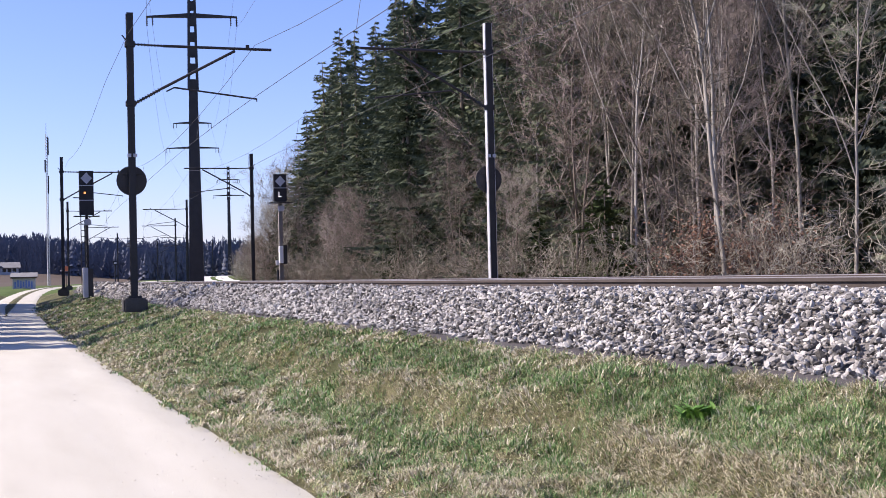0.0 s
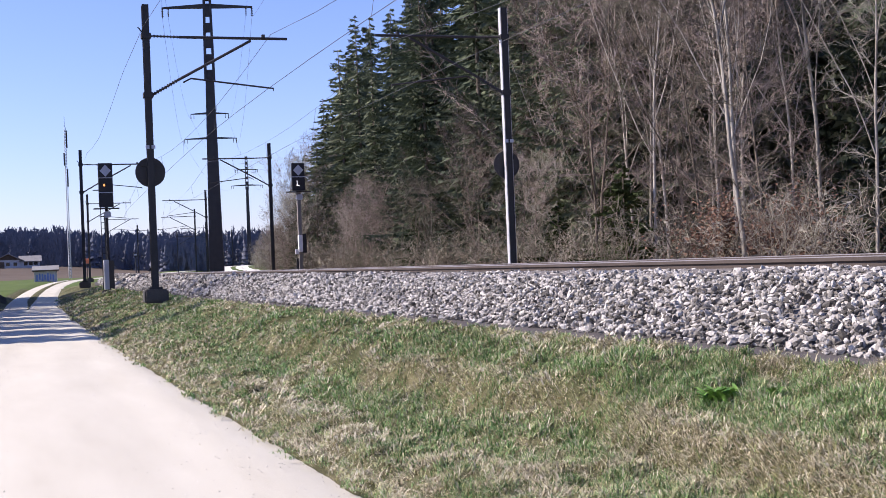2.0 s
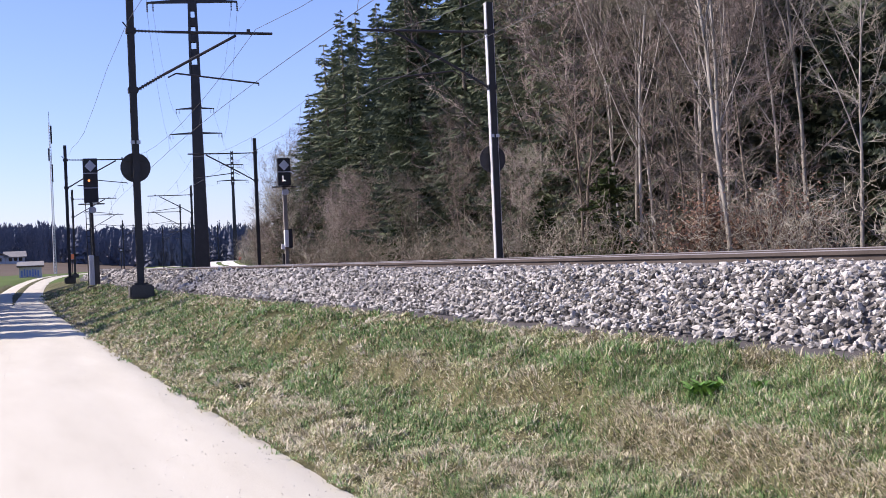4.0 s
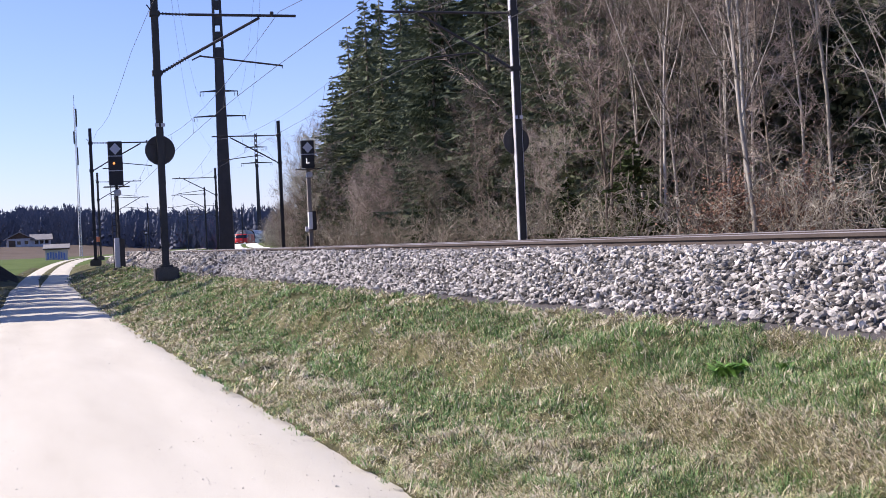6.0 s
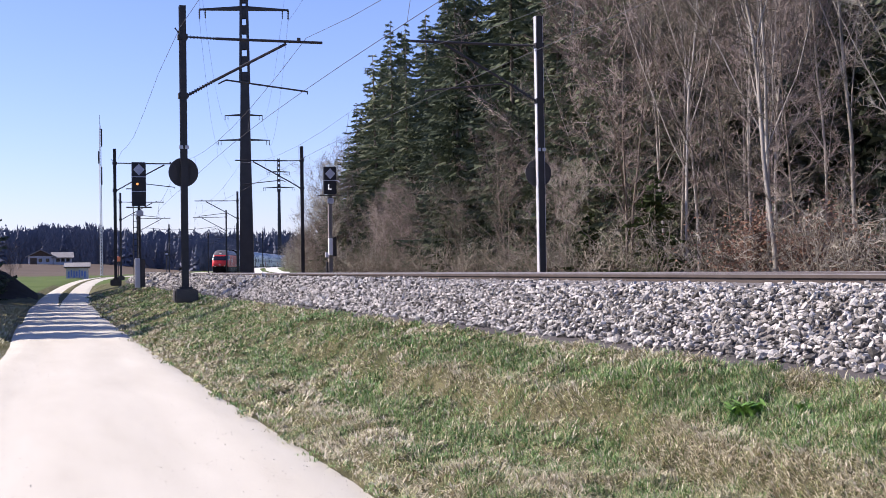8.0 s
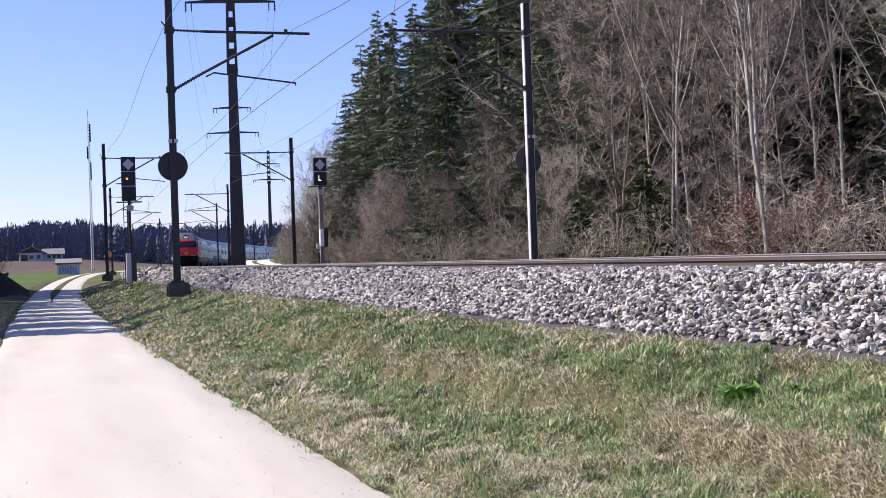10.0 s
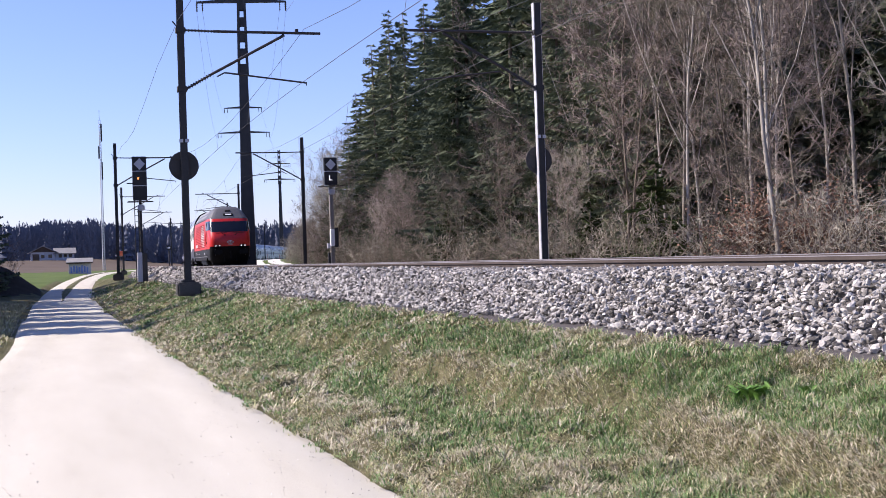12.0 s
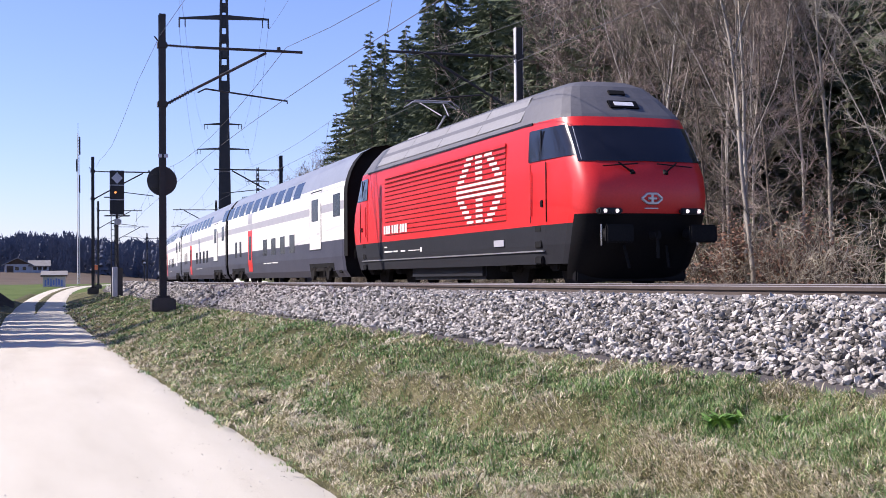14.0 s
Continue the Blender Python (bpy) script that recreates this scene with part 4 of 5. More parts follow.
def lattice_mast(x, y, foot, top):
    t = thing("antenna_mast", "thin pale lattice antenna mast", "antenna mast", pose(x, y, 0))
    bm = bmesh.new()
    w = 0.22
    legs = [(w, 0), (-w * 0.5, w * 0.87), (-w * 0.5, -w * 0.87)]
    for a, b in legs:
        tube(bm, (a, b, foot), (a * 0.6, b * 0.6, top), 0.055, 0.04, n=5)
    z = foot
    while z < top - 0.5:
        for i in range(3):
            a, b = legs[i], legs[(i + 1) % 3]
            tube(bm, (a[0] * 0.85, a[1] * 0.85, z), (b[0] * 0.85, b[1] * 0.85, z + 0.45), 0.028, n=4)
        z += 0.45
    part("lattice", bm, M_MAST_PALE, t, "pale lattice")
    for z0, z1, dx in ((top - 3.2, top - 0.5, 0.25), (top - 5.8, top - 3.9, -0.2), (top - 9.0, top - 6.3, 0.22)):
        part("antenna", boxed(dx - 0.10, dx + 0.10, -0.1, 0.1, z0, z1, 0.03), M_MAST, t, "antenna panel")
    part("rod", tubed((0, 0, top), (0, 0, top + 1.6), 0.03, n=5), M_MAST, t)
    return t


lattice_mast(11.75, 200.0, -0.45, 22.4)

# ---- hut and farmhouse ----
M_HUT = mixed("whitewashed_wall", [(0.3, (0.34, 0.34, 0.36)), (0.7, (0.47, 0.47, 0.49))], scale=1, fine=10, rough=0.9)
M_HUT_BLUE = mixed("blue_paint_marks", [(0.3, (0.10, 0.16, 0.45)), (0.7, (0.2, 0.28, 0.55))], scale=3, fine=10, rough=0.9)
M_SLATE = mixed("grey_roofing", [(0.3, (0.17, 0.165, 0.16)), (0.7, (0.28, 0.27, 0.26))], scale=1, fine=12, rough=0.8)
M_TIMBER = mixed("dark_timber", [(0.3, (0.05, 0.035, 0.025)), (0.7, (0.11, 0.08, 0.06))], scale=1, fine=12, rough=0.85)


def build_hut():
    t = thing("small_hut", "small white hut with blue painted marks and a grey lean-to roof", "hut", pose(6.2, 150.0, base_height(150) - 0.02, 0, 0, -4))
    part("wall", boxed(-1.2, 1.2, -0.9, 0.9, -0.2, 1.35, 0.02), M_HUT, t, "whitewashed wall")
    bm = boxed(-1.45, 1.45, -1.15, 1.15, 0, 0.1)
    bmesh.ops.transform(bm, matrix=pose(0, 0, 1.52, 12, 0, 0), verts=bm.verts)
    part("roof", bm, M_SLATE, t, "grey sloping roof")
    part("fascia", boxed(-1.43, 1.43, -1.16, -1.12, 1.2, 1.34), M_TIMBER, t)
    for i in range(7):
        part("painted_mark", boxed(-1.0 + 0.29 * i, -0.82 + 0.29 * i, -0.915, -0.899, 0.15 + 0.12 * (i % 2), 0.85 + 0.15 * ((i * 5) % 3) / 2), M_HUT_BLUE, t, "blue painted mark")
    return t


build_hut()


def build_house():
    t = thing("farmhouse", "low white farmhouse with grey gabled roofs at the field's far edge", "house", pose(8.3, 400.0, ground_height(8.3, 400.0) + 0.2, 0, 0, 0))
    for x0, x1, h, r in ((-5.8, 1.2, 2.3, 1.9), (1.3, 6.6, 1.9, 1.5)):
        part("wall", boxed(x0, x1, -3, 3, -1, h), M_HUT, t, "white wall")
        bm = bmesh.new()
        if x0 < 0:      # gable towards the line
            m = (x0 + x1) / 2
            v = [bm.verts.new(p) for p in ((x0 - 0.9, -3.9, h - 0.25), (x0 - 0.9, 3.6, h - 0.25), (m, 3.6, h + r), (m, -3.9, h + r), (x1 + 0.9, -3.9, h - 0.25), (x1 + 0.9, 3.6, h - 0.25))]
            gable = bmesh.new()
            gable.faces.new([gable.verts.new(p) for p in ((x0, -3.01, h - 0.05), (x1, -3.01, h - 0.05), (m, -3.01, h + r - 0.25))])
            part("gable", gable, M_TIMBER, t, "dark timber gable")
        else:
            v = [bm.verts.new(p) for p in ((x0 - 0.6, -3.6, h - 0.15), (x1 + 0.6, -3.6, h - 0.15), (x1 + 0.6, 0, h + r), (x0 - 0.6, 0, h + r), (x0 - 0.6, 3.6, h - 0.15), (x1 + 0.6, 3.6, h - 0.15))]
        bm.faces.new((v[0], v[1], v[2], v[3]))
        bm.faces.new((v[3], v[2], v[5], v[4]))
        bmesh.ops.recalc_face_normals(bm, faces=bm.faces[:])
        bmesh.ops.solidify(bm, geom=bm.faces[:], thickness=0.2)
        part("roof", bm, M_SLATE, t, "grey gabled roof")
        for i in range(3):
            a = x0 + 0.8 + i * (x1 - x0 - 1.6) / 2.6
            part("window", boxed(a, a + 1.0, -3.04, -2.98, 0.5, 1.5), M_GLASS_DARK, t, "dark window")
    part("gate", boxed(-5.3, -3.4, -3.05, -2.98, -0.6, 1.7), M_TIMBER, t, "dark timber gate")
    return t


build_house()

# grassy strip between the wheel tracks of the farm track, further off
v, f = [], []
ys = [62 + 2 * i for i in range(60)]
for y in ys:
    w = 0.30 * smooth(60, 85, y)
    for o in (-7.05 - w, -7.05, -7.05 + w):
        x, yy = beside(y, o + 0.06 * math.sin(y * 1.7))
        v.append((x, yy, base_height(y) + (0.045 if o == -7.05 else -0.005)))
for i in range(len(ys) - 1):
    f += [(3 * i, 3 * i + 1, 3 * i + 4, 3 * i + 3), (3 * i + 1, 3 * i + 2, 3 * i + 5, 3 * i + 4)]
tagged(raw("grass_median", v, f, M_GRASS), "grassy strip along the middle of the farm track", "verge", kind="structure")

# the pale lane on the far side of the line: two wheel tracks
for o0, o1 in ((9.9, 11.3), (12.0, 13.7)):
    v, f = [], []
    ys = [108 + 2.5 * i for i in range(60)]
    for i, y in enumerate(ys):
        k = 0.9 * smooth(115, 200, y)
        for j in range(5):
            o = o0 + (o1 - o0) * j / 4 + k + (0.12 * noise.noise(Vector((y * 0.3, o0, j))) if j in (0, 4) else 0)
            x, yy = beside(y, o)
            v.append((x, yy, ground_height(x, yy) + 0.05))
    for i in range(len(ys) - 1):
        for j in range(4):
            f.append((5 * i + j, 5 * i + j + 1, 5 * i + j + 6, 5 * i + j + 5))
    tagged(raw("lane_wheel_track", v, f, M_LANE), "pale wheel track of a farm lane", "path", kind="structure")


# ---- trees ----
M_BARK_PALE = mixed("pale_bark", [(0.25, (0.130, 0.114, 0.095)), (0.5, (0.325, 0.300, 0.262)), (0.75, (0.50, 0.475, 0.425))], scale=1.5, fine=9, rough=0.9, per_object=0.25, stretch=(3, 3, 0.6), spec=0.15)
M_BARK_BROWN = mixed("brown_bark", [(0.3, (0.095, 0.080, 0.062)), (0.7, (0.24, 0.205, 0.165))], scale=1.5, fine=9, rough=0.9, per_object=0.2, spec=0.15)
M_TWIG = mixed("bare_twigs", [(0.3, (0.128, 0.115, 0.089)), (0.5, (0.240, 0.221, 0.174)), (0.7, (0.39, 0.365, 0.298))], scale=0.5, fine=3, rough=0.9, per_object=0.5, spec=0.1)
M_TWIG_RED = mixed("reddish_bare_twigs", [(0.3, (0.150, 0.122, 0.105)), (0.5, (0.262, 0.220, 0.190)), (0.7, (0.41, 0.35, 0.31))], scale=0.5, fine=3, rough=0.9, per_object=0.4, spec=0.1)
M_NEEDLES = mixed("spruce_needles", [(0.3, (0.055, 0.072, 0.046)), (0.5, (0.117, 0.143, 0.090)), (0.7, (0.20, 0.225, 0.145))], scale=0.6, fine=6, rough=0.85, per_object=0.35, spec=0.15)
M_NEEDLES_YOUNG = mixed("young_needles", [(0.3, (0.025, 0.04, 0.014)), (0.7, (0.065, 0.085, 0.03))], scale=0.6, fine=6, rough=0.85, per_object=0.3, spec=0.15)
M_COPPER = mixed("withered_copper_leaves", [(0.3, (0.12, 0.065, 0.045)), (0.7, (0.25, 0.16, 0.115))], scale=2, fine=9, rough=0.9, per_island=0.5, spec=0.1)


class Tubes:
    """Collects thin tapered tubes into one mesh."""

    def __init__(self):
        self.v, self.f = [], []

    def add(self, pts, r0, r1, n):
        base = len(self.v)
        last = len(pts) - 1
        for i, p in enumerate(pts):
            d = (pts[min(i + 1, last)] - pts[max(i - 1, 0)]).normalized()
            a = d.orthogonal().normalized()
            b = d.cross(a)
            r = r0 + (r1 - r0) * i / last
            for k in range(n):
                w = 2 * math.pi * k / n
                self.v.append(p + (a * math.cos(w) + b * math.sin(w)) * r)
        for i in range(last):
            for k in range(n):
                q = base + i * n
                self.f.append((q + k, q + (k + 1) % n, q + n + (k + 1) % n, q + n + k))


    def spike(self, a, b, r):
        """A fine twig that tapers to a point."""
        d = (b - a).normalized()
        e = d.orthogonal().normalized() * r
        g = d.cross(e)
        k = len(self.v)
        self.v += [a + e, a - e * 0.5 + g * 0.87, a - e * 0.5 - g * 0.87, b]
        self.f += [(k, k + 1, k + 3), (k + 1, k + 2, k + 3), (k + 2, k, k + 3)]


def bend(rng, start, way, length, n, wander, lift):
    pts, d = [start.copy()], way.normalized()
    for _ in range(n):
        d = (d + Vector((rng.gauss(0, wander), rng.gauss(0, wander), rng.gauss(0, wander) + lift))).normalized()
        pts.append(pts[-1] + d * (length / n))
    return pts


def along(pts, t):
    k = t * (len(pts) - 1)
    i = min(int(k), len(pts) - 2)
    return pts[i].lerp(pts[i + 1], k - i), (pts[i + 1] - pts[i]).normalized()


def bare_tree(rng, height, radius, limbs=8, fork=0.28, flare=0.36, low=14, per=6, subs=8, fine=5, lean=0.05, twig=0.0085, bark=None, twigs=None, label="leafless slender tree with pale bark at the wood's edge"):
    """A straight stem that forks into rising limbs, with fine twigs on every limb."""
    t = thing("bare_tree", label, "tree", group="leafless trees")
    trunk, crown = Tubes(), Tubes()

    def twigged(p, way, ln, r0):
        b = bend(rng, p, way, ln, 3, 0.2, 0.05)
        crown.add(b, r0, twig * 0.8, 3)
        for j in range(subs):
            p2, w2 = along(b, 0.10 + 0.9 * (j + rng.random()) / subs)
            o2 = Vector((rng.gauss(0, 1), rng.gauss(0, 1), rng.gauss(0.3, 0.7))).normalized()
            d2 = (w2 * 0.8 + o2 * 0.85).normalized()
            l2 = ln * rng.uniform(0.35, 0.65)
            e2 = p2 + d2 * l2
            crown.spike(p2, e2, twig * 1.1)
            for _ in range(fine):
                p3 = p2.lerp(e2, rng.uniform(0.1, 0.85))
                o3 = Vector((rng.gauss(0, 1), rng.gauss(0, 1), rng.gauss(0.2, 0.7))).normalized()
                crown.spike(p3, p3 + (d2 * 0.6 + o3 * 0.8).normalized() * l2 * rng.uniform(0.35, 0.7), twig)

    main = bend(rng, Vector((0, 0, -0.3)), Vector((rng.gauss(0, lean), rng.gauss(0, lean), 1)), height, 10, 0.035, 0.01)
    trunk.add(main, radius, radius * 0.2, 6)
    turn = rng.uniform(0, 6.28)
    for i in range(limbs):
        u = fork + (0.82 - fork) * (i + rng.random()) / limbs
        p, way = along(main, u)
        w = turn + 2.4 * i + rng.gauss(0, 0.4)
        out = Vector((math.cos(w), math.sin(w), 0))
        ln = height * (1 - u) * rng.uniform(0.7, 1.05)
        limb = bend(rng, p, out * flare * rng.uniform(0.7, 1.6) + Vector((0, 0, 1)), ln, 6, 0.07, 0.06)
        trunk.add(limb, radius * (1 - 0.8 * u) * rng.uniform(0.32, 0.6), twig * 1.1, 4)
        for j in range(per):
            p2, w2 = along(limb, 0.22 + 0.78 * (j + rng.random()) / per)
            a = rng.uniform(0, 6.283)
            twigged(p2, w2 * 0.75 + Vector((math.cos(a), math.sin(a), 0.1)) * rng.uniform(0.5, 0.95), height * rng.uniform(0.08, 0.16), twig * 1.2)
    for i in range(low + per):
        u = 0.10 + 0.5 * (i + rng.random()) / low if i < low else rng.uniform(0.6, 0.98)
        p, way = along(main, u)
        a = rng.uniform(0, 6.283)
        twigged(p, Vector((math.cos(a), math.sin(a), rng.uniform(-0.05, 0.8))), height * rng.uniform(0.07, 0.15), twig * 1.3)
    raw("trunk", trunk.v, trunk.f, bark or M_BARK_PALE, t, True)
    raw("crown", crown.v, crown.f, twigs or M_TWIG, t)
    return t


def bare_shrub(rng, height):
    """Many thin arching stems out of one root, with side twigs."""
    t = thing("bare_shrub", "tangled leafless shrub along the wood's edge", "shrub", group="bare shrubs")
    stems, crown = Tubes(), Tubes()
    for s in range(8):
        b = bend(rng, Vector((rng.gauss(0, 0.3), rng.gauss(0, 0.3), -0.2)), Vector((rng.gauss(0, 0.45), rng.gauss(0, 0.45), 1)), height * rng.uniform(0.55, 1), 6, 0.12, -0.02)
        stems.add(b, 0.022, 0.008, 4)
        for j in range(9):
            p, w = along(b, 0.1 + 0.9 * rng.random())
            o = Vector((rng.gauss(0, 1), rng.gauss(0, 1), rng.gauss(0.2, 0.7))).normalized()
            b2 = bend(rng, p, w * 0.6 + o, height * rng.uniform(0.12, 0.28), 2, 0.2, 0.03)
            crown.add(b2, 0.009, 0.006, 3)
            for _ in range(4):
                p3, w3 = along(b2, rng.uniform(0.2, 1))
                o3 = Vector((rng.gauss(0, 1), rng.gauss(0, 1), rng.gauss(0.2, 0.7))).normalized()
                crown.spike(p3, p3 + (w3 * 0.6 + o3).normalized() * height * rng.uniform(0.06, 0.15), 0.008)
    raw("trunk", stems.v, stems.f, M_BARK_BROWN, t, True)
    raw("crown", crown.v, crown.f, M_TWIG, t)
    return t


def spruce(rng, height, radius, whorls=34, grain=1.0, label="tall dark green spruce", name="spruce_tree", needles=None, from_ground=0.06, sprays=10.0, slim=0.07):
    """Whorls of drooping boughs with upturned tips, each fringed with narrow hanging sprays of needles."""
    t = thing(name, label, "tree", group="spruces")
    trunk = Tubes()
    trunk.add([Vector((0, 0, -0.3)), Vector((0.03, 0, height * 0.5)), Vector((0, 0, height))], 0.011 * height, 0.02, 6)
    v, f = [], []
    for i in range(whorls):
        u = from_ground + (0.985 - from_ground) * i / (whorls - 1)
        ln = radius * (1 - u) ** 0.8 * rng.uniform(0.85, 1.15) + 0.15
        n = 7 if u < 0.8 else 5
        turn = rng.uniform(0, 6.28)
        for k in range(n):
            w = turn + 6.283 * k / n + rng.gauss(0, 0.2)
            out = Vector((math.cos(w), math.sin(w), 0))
            side = Vector((-out.y, out.x, 0))
            l2 = ln * rng.uniform(0.5, 1.3)
            if rng.random() < 0.12:
                continue
            z0 = height * u + rng.gauss(0, 0.16)
            droop, lift = rng.uniform(0.30, 0.60), rng.uniform(0.20, 0.42)
            m = max(3, int(l2 * sprays / grain))
            for j in range(m):
                s = (j + rng.uniform(0.3, 0.9)) / m
                p = out * (l2 * s) + Vector((0, 0, z0 - l2 * (droop * s - lift * s * s)))
                for sgn in (1, -1):
                    leaf = grain * (0.26 + 0.30 * (1 - s)) * rng.uniform(0.6, 1.35) * (0.55 + 0.45 * min(1, l2))
                    tip = p + (out * rng.uniform(0.3, 0.9) + side * sgn * rng.uniform(0.35, 0.85)) * leaf + Vector((0, 0, rng.uniform(-0.75, -0.05) * leaf))
                    wd = slim * grain * rng.uniform(0.7, 1.5)
                    up = Vector((rng.gauss(0, 0.4), rng.gauss(0, 0.4), 1)).normalized() * wd
                    b = len(v)
                    v += [p + up * 0.7 + out * wd * 0.6, tip, p - up - out * wd * 0.4]
                    f.append((b, b + 1, b + 2))
            b = len(v)
            e = out * l2 + Vector((0, 0, z0 - l2 * (droop - lift)))
            v += [Vector((0, 0, z0)), e + side * 0.05, e + out * 0.2 * grain + Vector((0, 0, 0.06)), e - side * 0.05]
            f.append((b, b + 1, b + 2, b + 3))
    raw("trunk", trunk.v, trunk.f, M_BARK_BROWN, t, True)
    raw("crown", v, f, needles or M_NEEDLES, t)
    return t


PLANTED = []


def plant(kinds, x, y, rng, scale=1.0, sink=0.0):
    if y > 84 and 0.13 < x / y < (0.205 if y < 150 else 0.196):     # the lane and its bank stay open
        return None
    unused = [k for k in kinds if k not in PLANTED]
    src = unused[0] if unused else kinds[rng.randrange(len(kinds))]
    m = pose(x, y, ground_height(x, y) - sink, rng.gauss(0, 1.2), rng.gauss(0, 1.2), rng.uniform(0, 360))
    if src not in PLANTED:
        PLANTED.append(src)
        src.matrix_basis = m
        ob = src
    else:
        ob = copy_thing(src, m)
    ob.scale = (scale, scale, scale * rng.uniform(0.94, 1.08))
    return ob


rng = random.Random(7)
BARE = [bare_tree(rng, rng.uniform(12, 15.5), rng.uniform(0.065, 0.09), flare=0.34, twigs=M_TWIG_RED if i > 1 else M_TWIG, label="leafless tree with reddish twigs and pale bark" if i > 1 else "leafless slender tree with pale bark at the wood's edge") for i in range(5)]
BROWN = [bare_tree(rng, rng.uniform(10, 14), 0.06, limbs=9, fork=0.12, flare=0.75, low=20, bark=M_BARK_BROWN, twigs=M_TWIG_RED if i else M_TWIG, label="leafless brown tree with dense fine twigs") for i in range(3)]
SHRUB = [bare_shrub(rng, rng.uniform(3.2, 5.0)) for _ in range(4)]
SPRUCE = [spruce(rng, rng.uniform(18, 21.5), rng.uniform(3.2, 4.1), whorls=38) for _ in range(3)]
BACK = [spruce(rng, rng.uniform(18, 21.5), rng.uniform(3.4, 4.1), whorls=28, grain=1.6, sprays=9.0, slim=0.11) for _ in range(2)]
DENSE = [spruce(rng, 13.5, 2.9, whorls=56, from_ground=0.02, slim=0.12, label="dense dark spruce beside the farm track")]
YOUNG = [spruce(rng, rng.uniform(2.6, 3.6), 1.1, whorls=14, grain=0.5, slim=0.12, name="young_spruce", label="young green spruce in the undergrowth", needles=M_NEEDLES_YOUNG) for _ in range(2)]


def wood_x(y, d):
    """d metres beyond the far track's centre line."""
    return beside(y, GAP + d)


# spruces: a dense stand towards the far end, and a dark row at the back
y = 20.0
while y < 200:
    near = 12.0 + 0.06 * max(0.0, y - 60) + 0.05 * max(0.0, y - 78) + rng.uniform(-1, 1) if y > 47 else 22.0
    for row in range((2 if y < 105 else 1) if y > 47 else 1):
        d = near + 4.6 * row + rng.uniform(-1.2, 1.2)
        if y > 150 and row > 1:
            continue
        x, yy = wood_x(y + rng.uniform(-1.5, 1.5), d)
        front = row == 0 and 47 < y < 120
        plant(SPRUCE if front else BACK, x, yy, rng, rng.uniform(0.82, 1.12) if y < 135 else rng.uniform(0.6, 0.85))
    y += (2.2 if y < 110 else 2.9) if y > 47 else 3.0
y = 13.0
while y < 78:
    x, yy = wood_x(y, 27 + rng.uniform(-2.5, 2.5))
    plant(BACK, x, yy, rng, rng.uniform(0.9, 1.15))
    if y > 24:
        x, yy = wood_x(y + 1.2, 22.5 + rng.uniform(-1, 1))
        plant(BACK, x, yy, rng, rng.uniform(0.8, 1.0))
        x, yy = wood_x(y + 0.6, 33 + rng.uniform(-2, 2))
        plant(BACK, x, yy, rng, rng.uniform(1.0, 1.2))
    y += 2.6
# green spruces that come forward to the edge beside the camera
for y, d in ((29.0, 13.9), (31.6, 17.6), (36.0, 22.0), (26.0, 14.5)):
    x, yy = wood_x(y, d)
    ob = plant(SPRUCE, x, yy, rng, rng.uniform(0.95, 1.05))
    ob.scale.x, ob.scale.y = 0.78, 0.78
# the stand's far end, where it steps down to the bank
for az, yy, k in ((0.277, 96.0, 0.95), (0.262, 99.0, 0.74), (0.250, 97.0, 0.58), (0.243, 101.0, 0.50), (0.236, 98.0, 0.36), (0.232, 104.0, 0.30)):
    ob = plant(SPRUCE, az * yy, yy, rng, k)
    ob.scale = (k * 1.2, k * 1.2, k)
# leafless trees in front
y = 17.0
while y < 62:
    for row, d in enumerate((9.2, 12.0, 15.0, 18.5)):
        x, yy = wood_x(y + rng.uniform(-1.2, 1.2), d + rng.uniform(-0.9, 0.9))
        if x / yy < 0.458:
            if row < 2:
                plant(BROWN, x, yy, rng, rng.uniform(0.34, 0.56))
            continue
        if x / yy > 0.735 and row > 0 or x / yy > 0.80:
            continue
        if row == 3 and rng.random() < 0.5:
            continue
        plant(BARE if rng.random() < 0.68 else BROWN, x, yy, rng, rng.uniform(0.8, 1.12) * (1 + 0.03 * row))
    y += 2.7
while y < 135:
    x, yy = wood_x(y + rng.uniform(-1, 1), 8.6 + 0.05 * (y - 62) + rng.uniform(-0.6, 1.6))
    plant(BROWN if rng.random() < 0.75 else BARE, x, yy, rng, rng.uniform(0.32, 0.55) * (1 - 0.3 * smooth(75, 105, y)))
    y += 1.9
# a thicket that steps down to the lane's bank
for i in range(26):
    az = 0.209 + 0.042 * (i + rng.random()) / 26
    yy = rng.uniform(88, 112)
    plant(BROWN, az * yy, yy, rng, (1.8 + (az - 0.206) * 165) / 12 * rng.uniform(0.8, 1.15))
# bushes past the lane's bend, where the line goes out of sight
for i in range(20):
    yy = rng.uniform(206, 226) if i < 14 else rng.uniform(158, 172)
    az = rng.uniform(0.198, 0.216) if i < 14 else rng.uniform(0.207, 0.218)
    plant(BROWN, az * yy, yy, rng, rng.uniform(0.28, 0.38))
# shrubs along the edge
y = 15.0
while y < 190:
    for d in (7.6, 9.0):
        x, yy = wood_x(y + rng.uniform(-0.8, 0.8), d + rng.uniform(-0.5, 0.7) + 0.05 * max(0, y - 80))
        plant(SHRUB, x, yy, rng, rng.uniform(0.55, 1.0))
    y += 2.0 if y < 100 else 3.4
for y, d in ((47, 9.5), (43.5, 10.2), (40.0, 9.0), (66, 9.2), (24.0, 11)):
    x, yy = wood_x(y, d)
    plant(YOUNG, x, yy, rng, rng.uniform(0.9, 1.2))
# withered beech bush that has kept its copper leaves
v, f = [], []
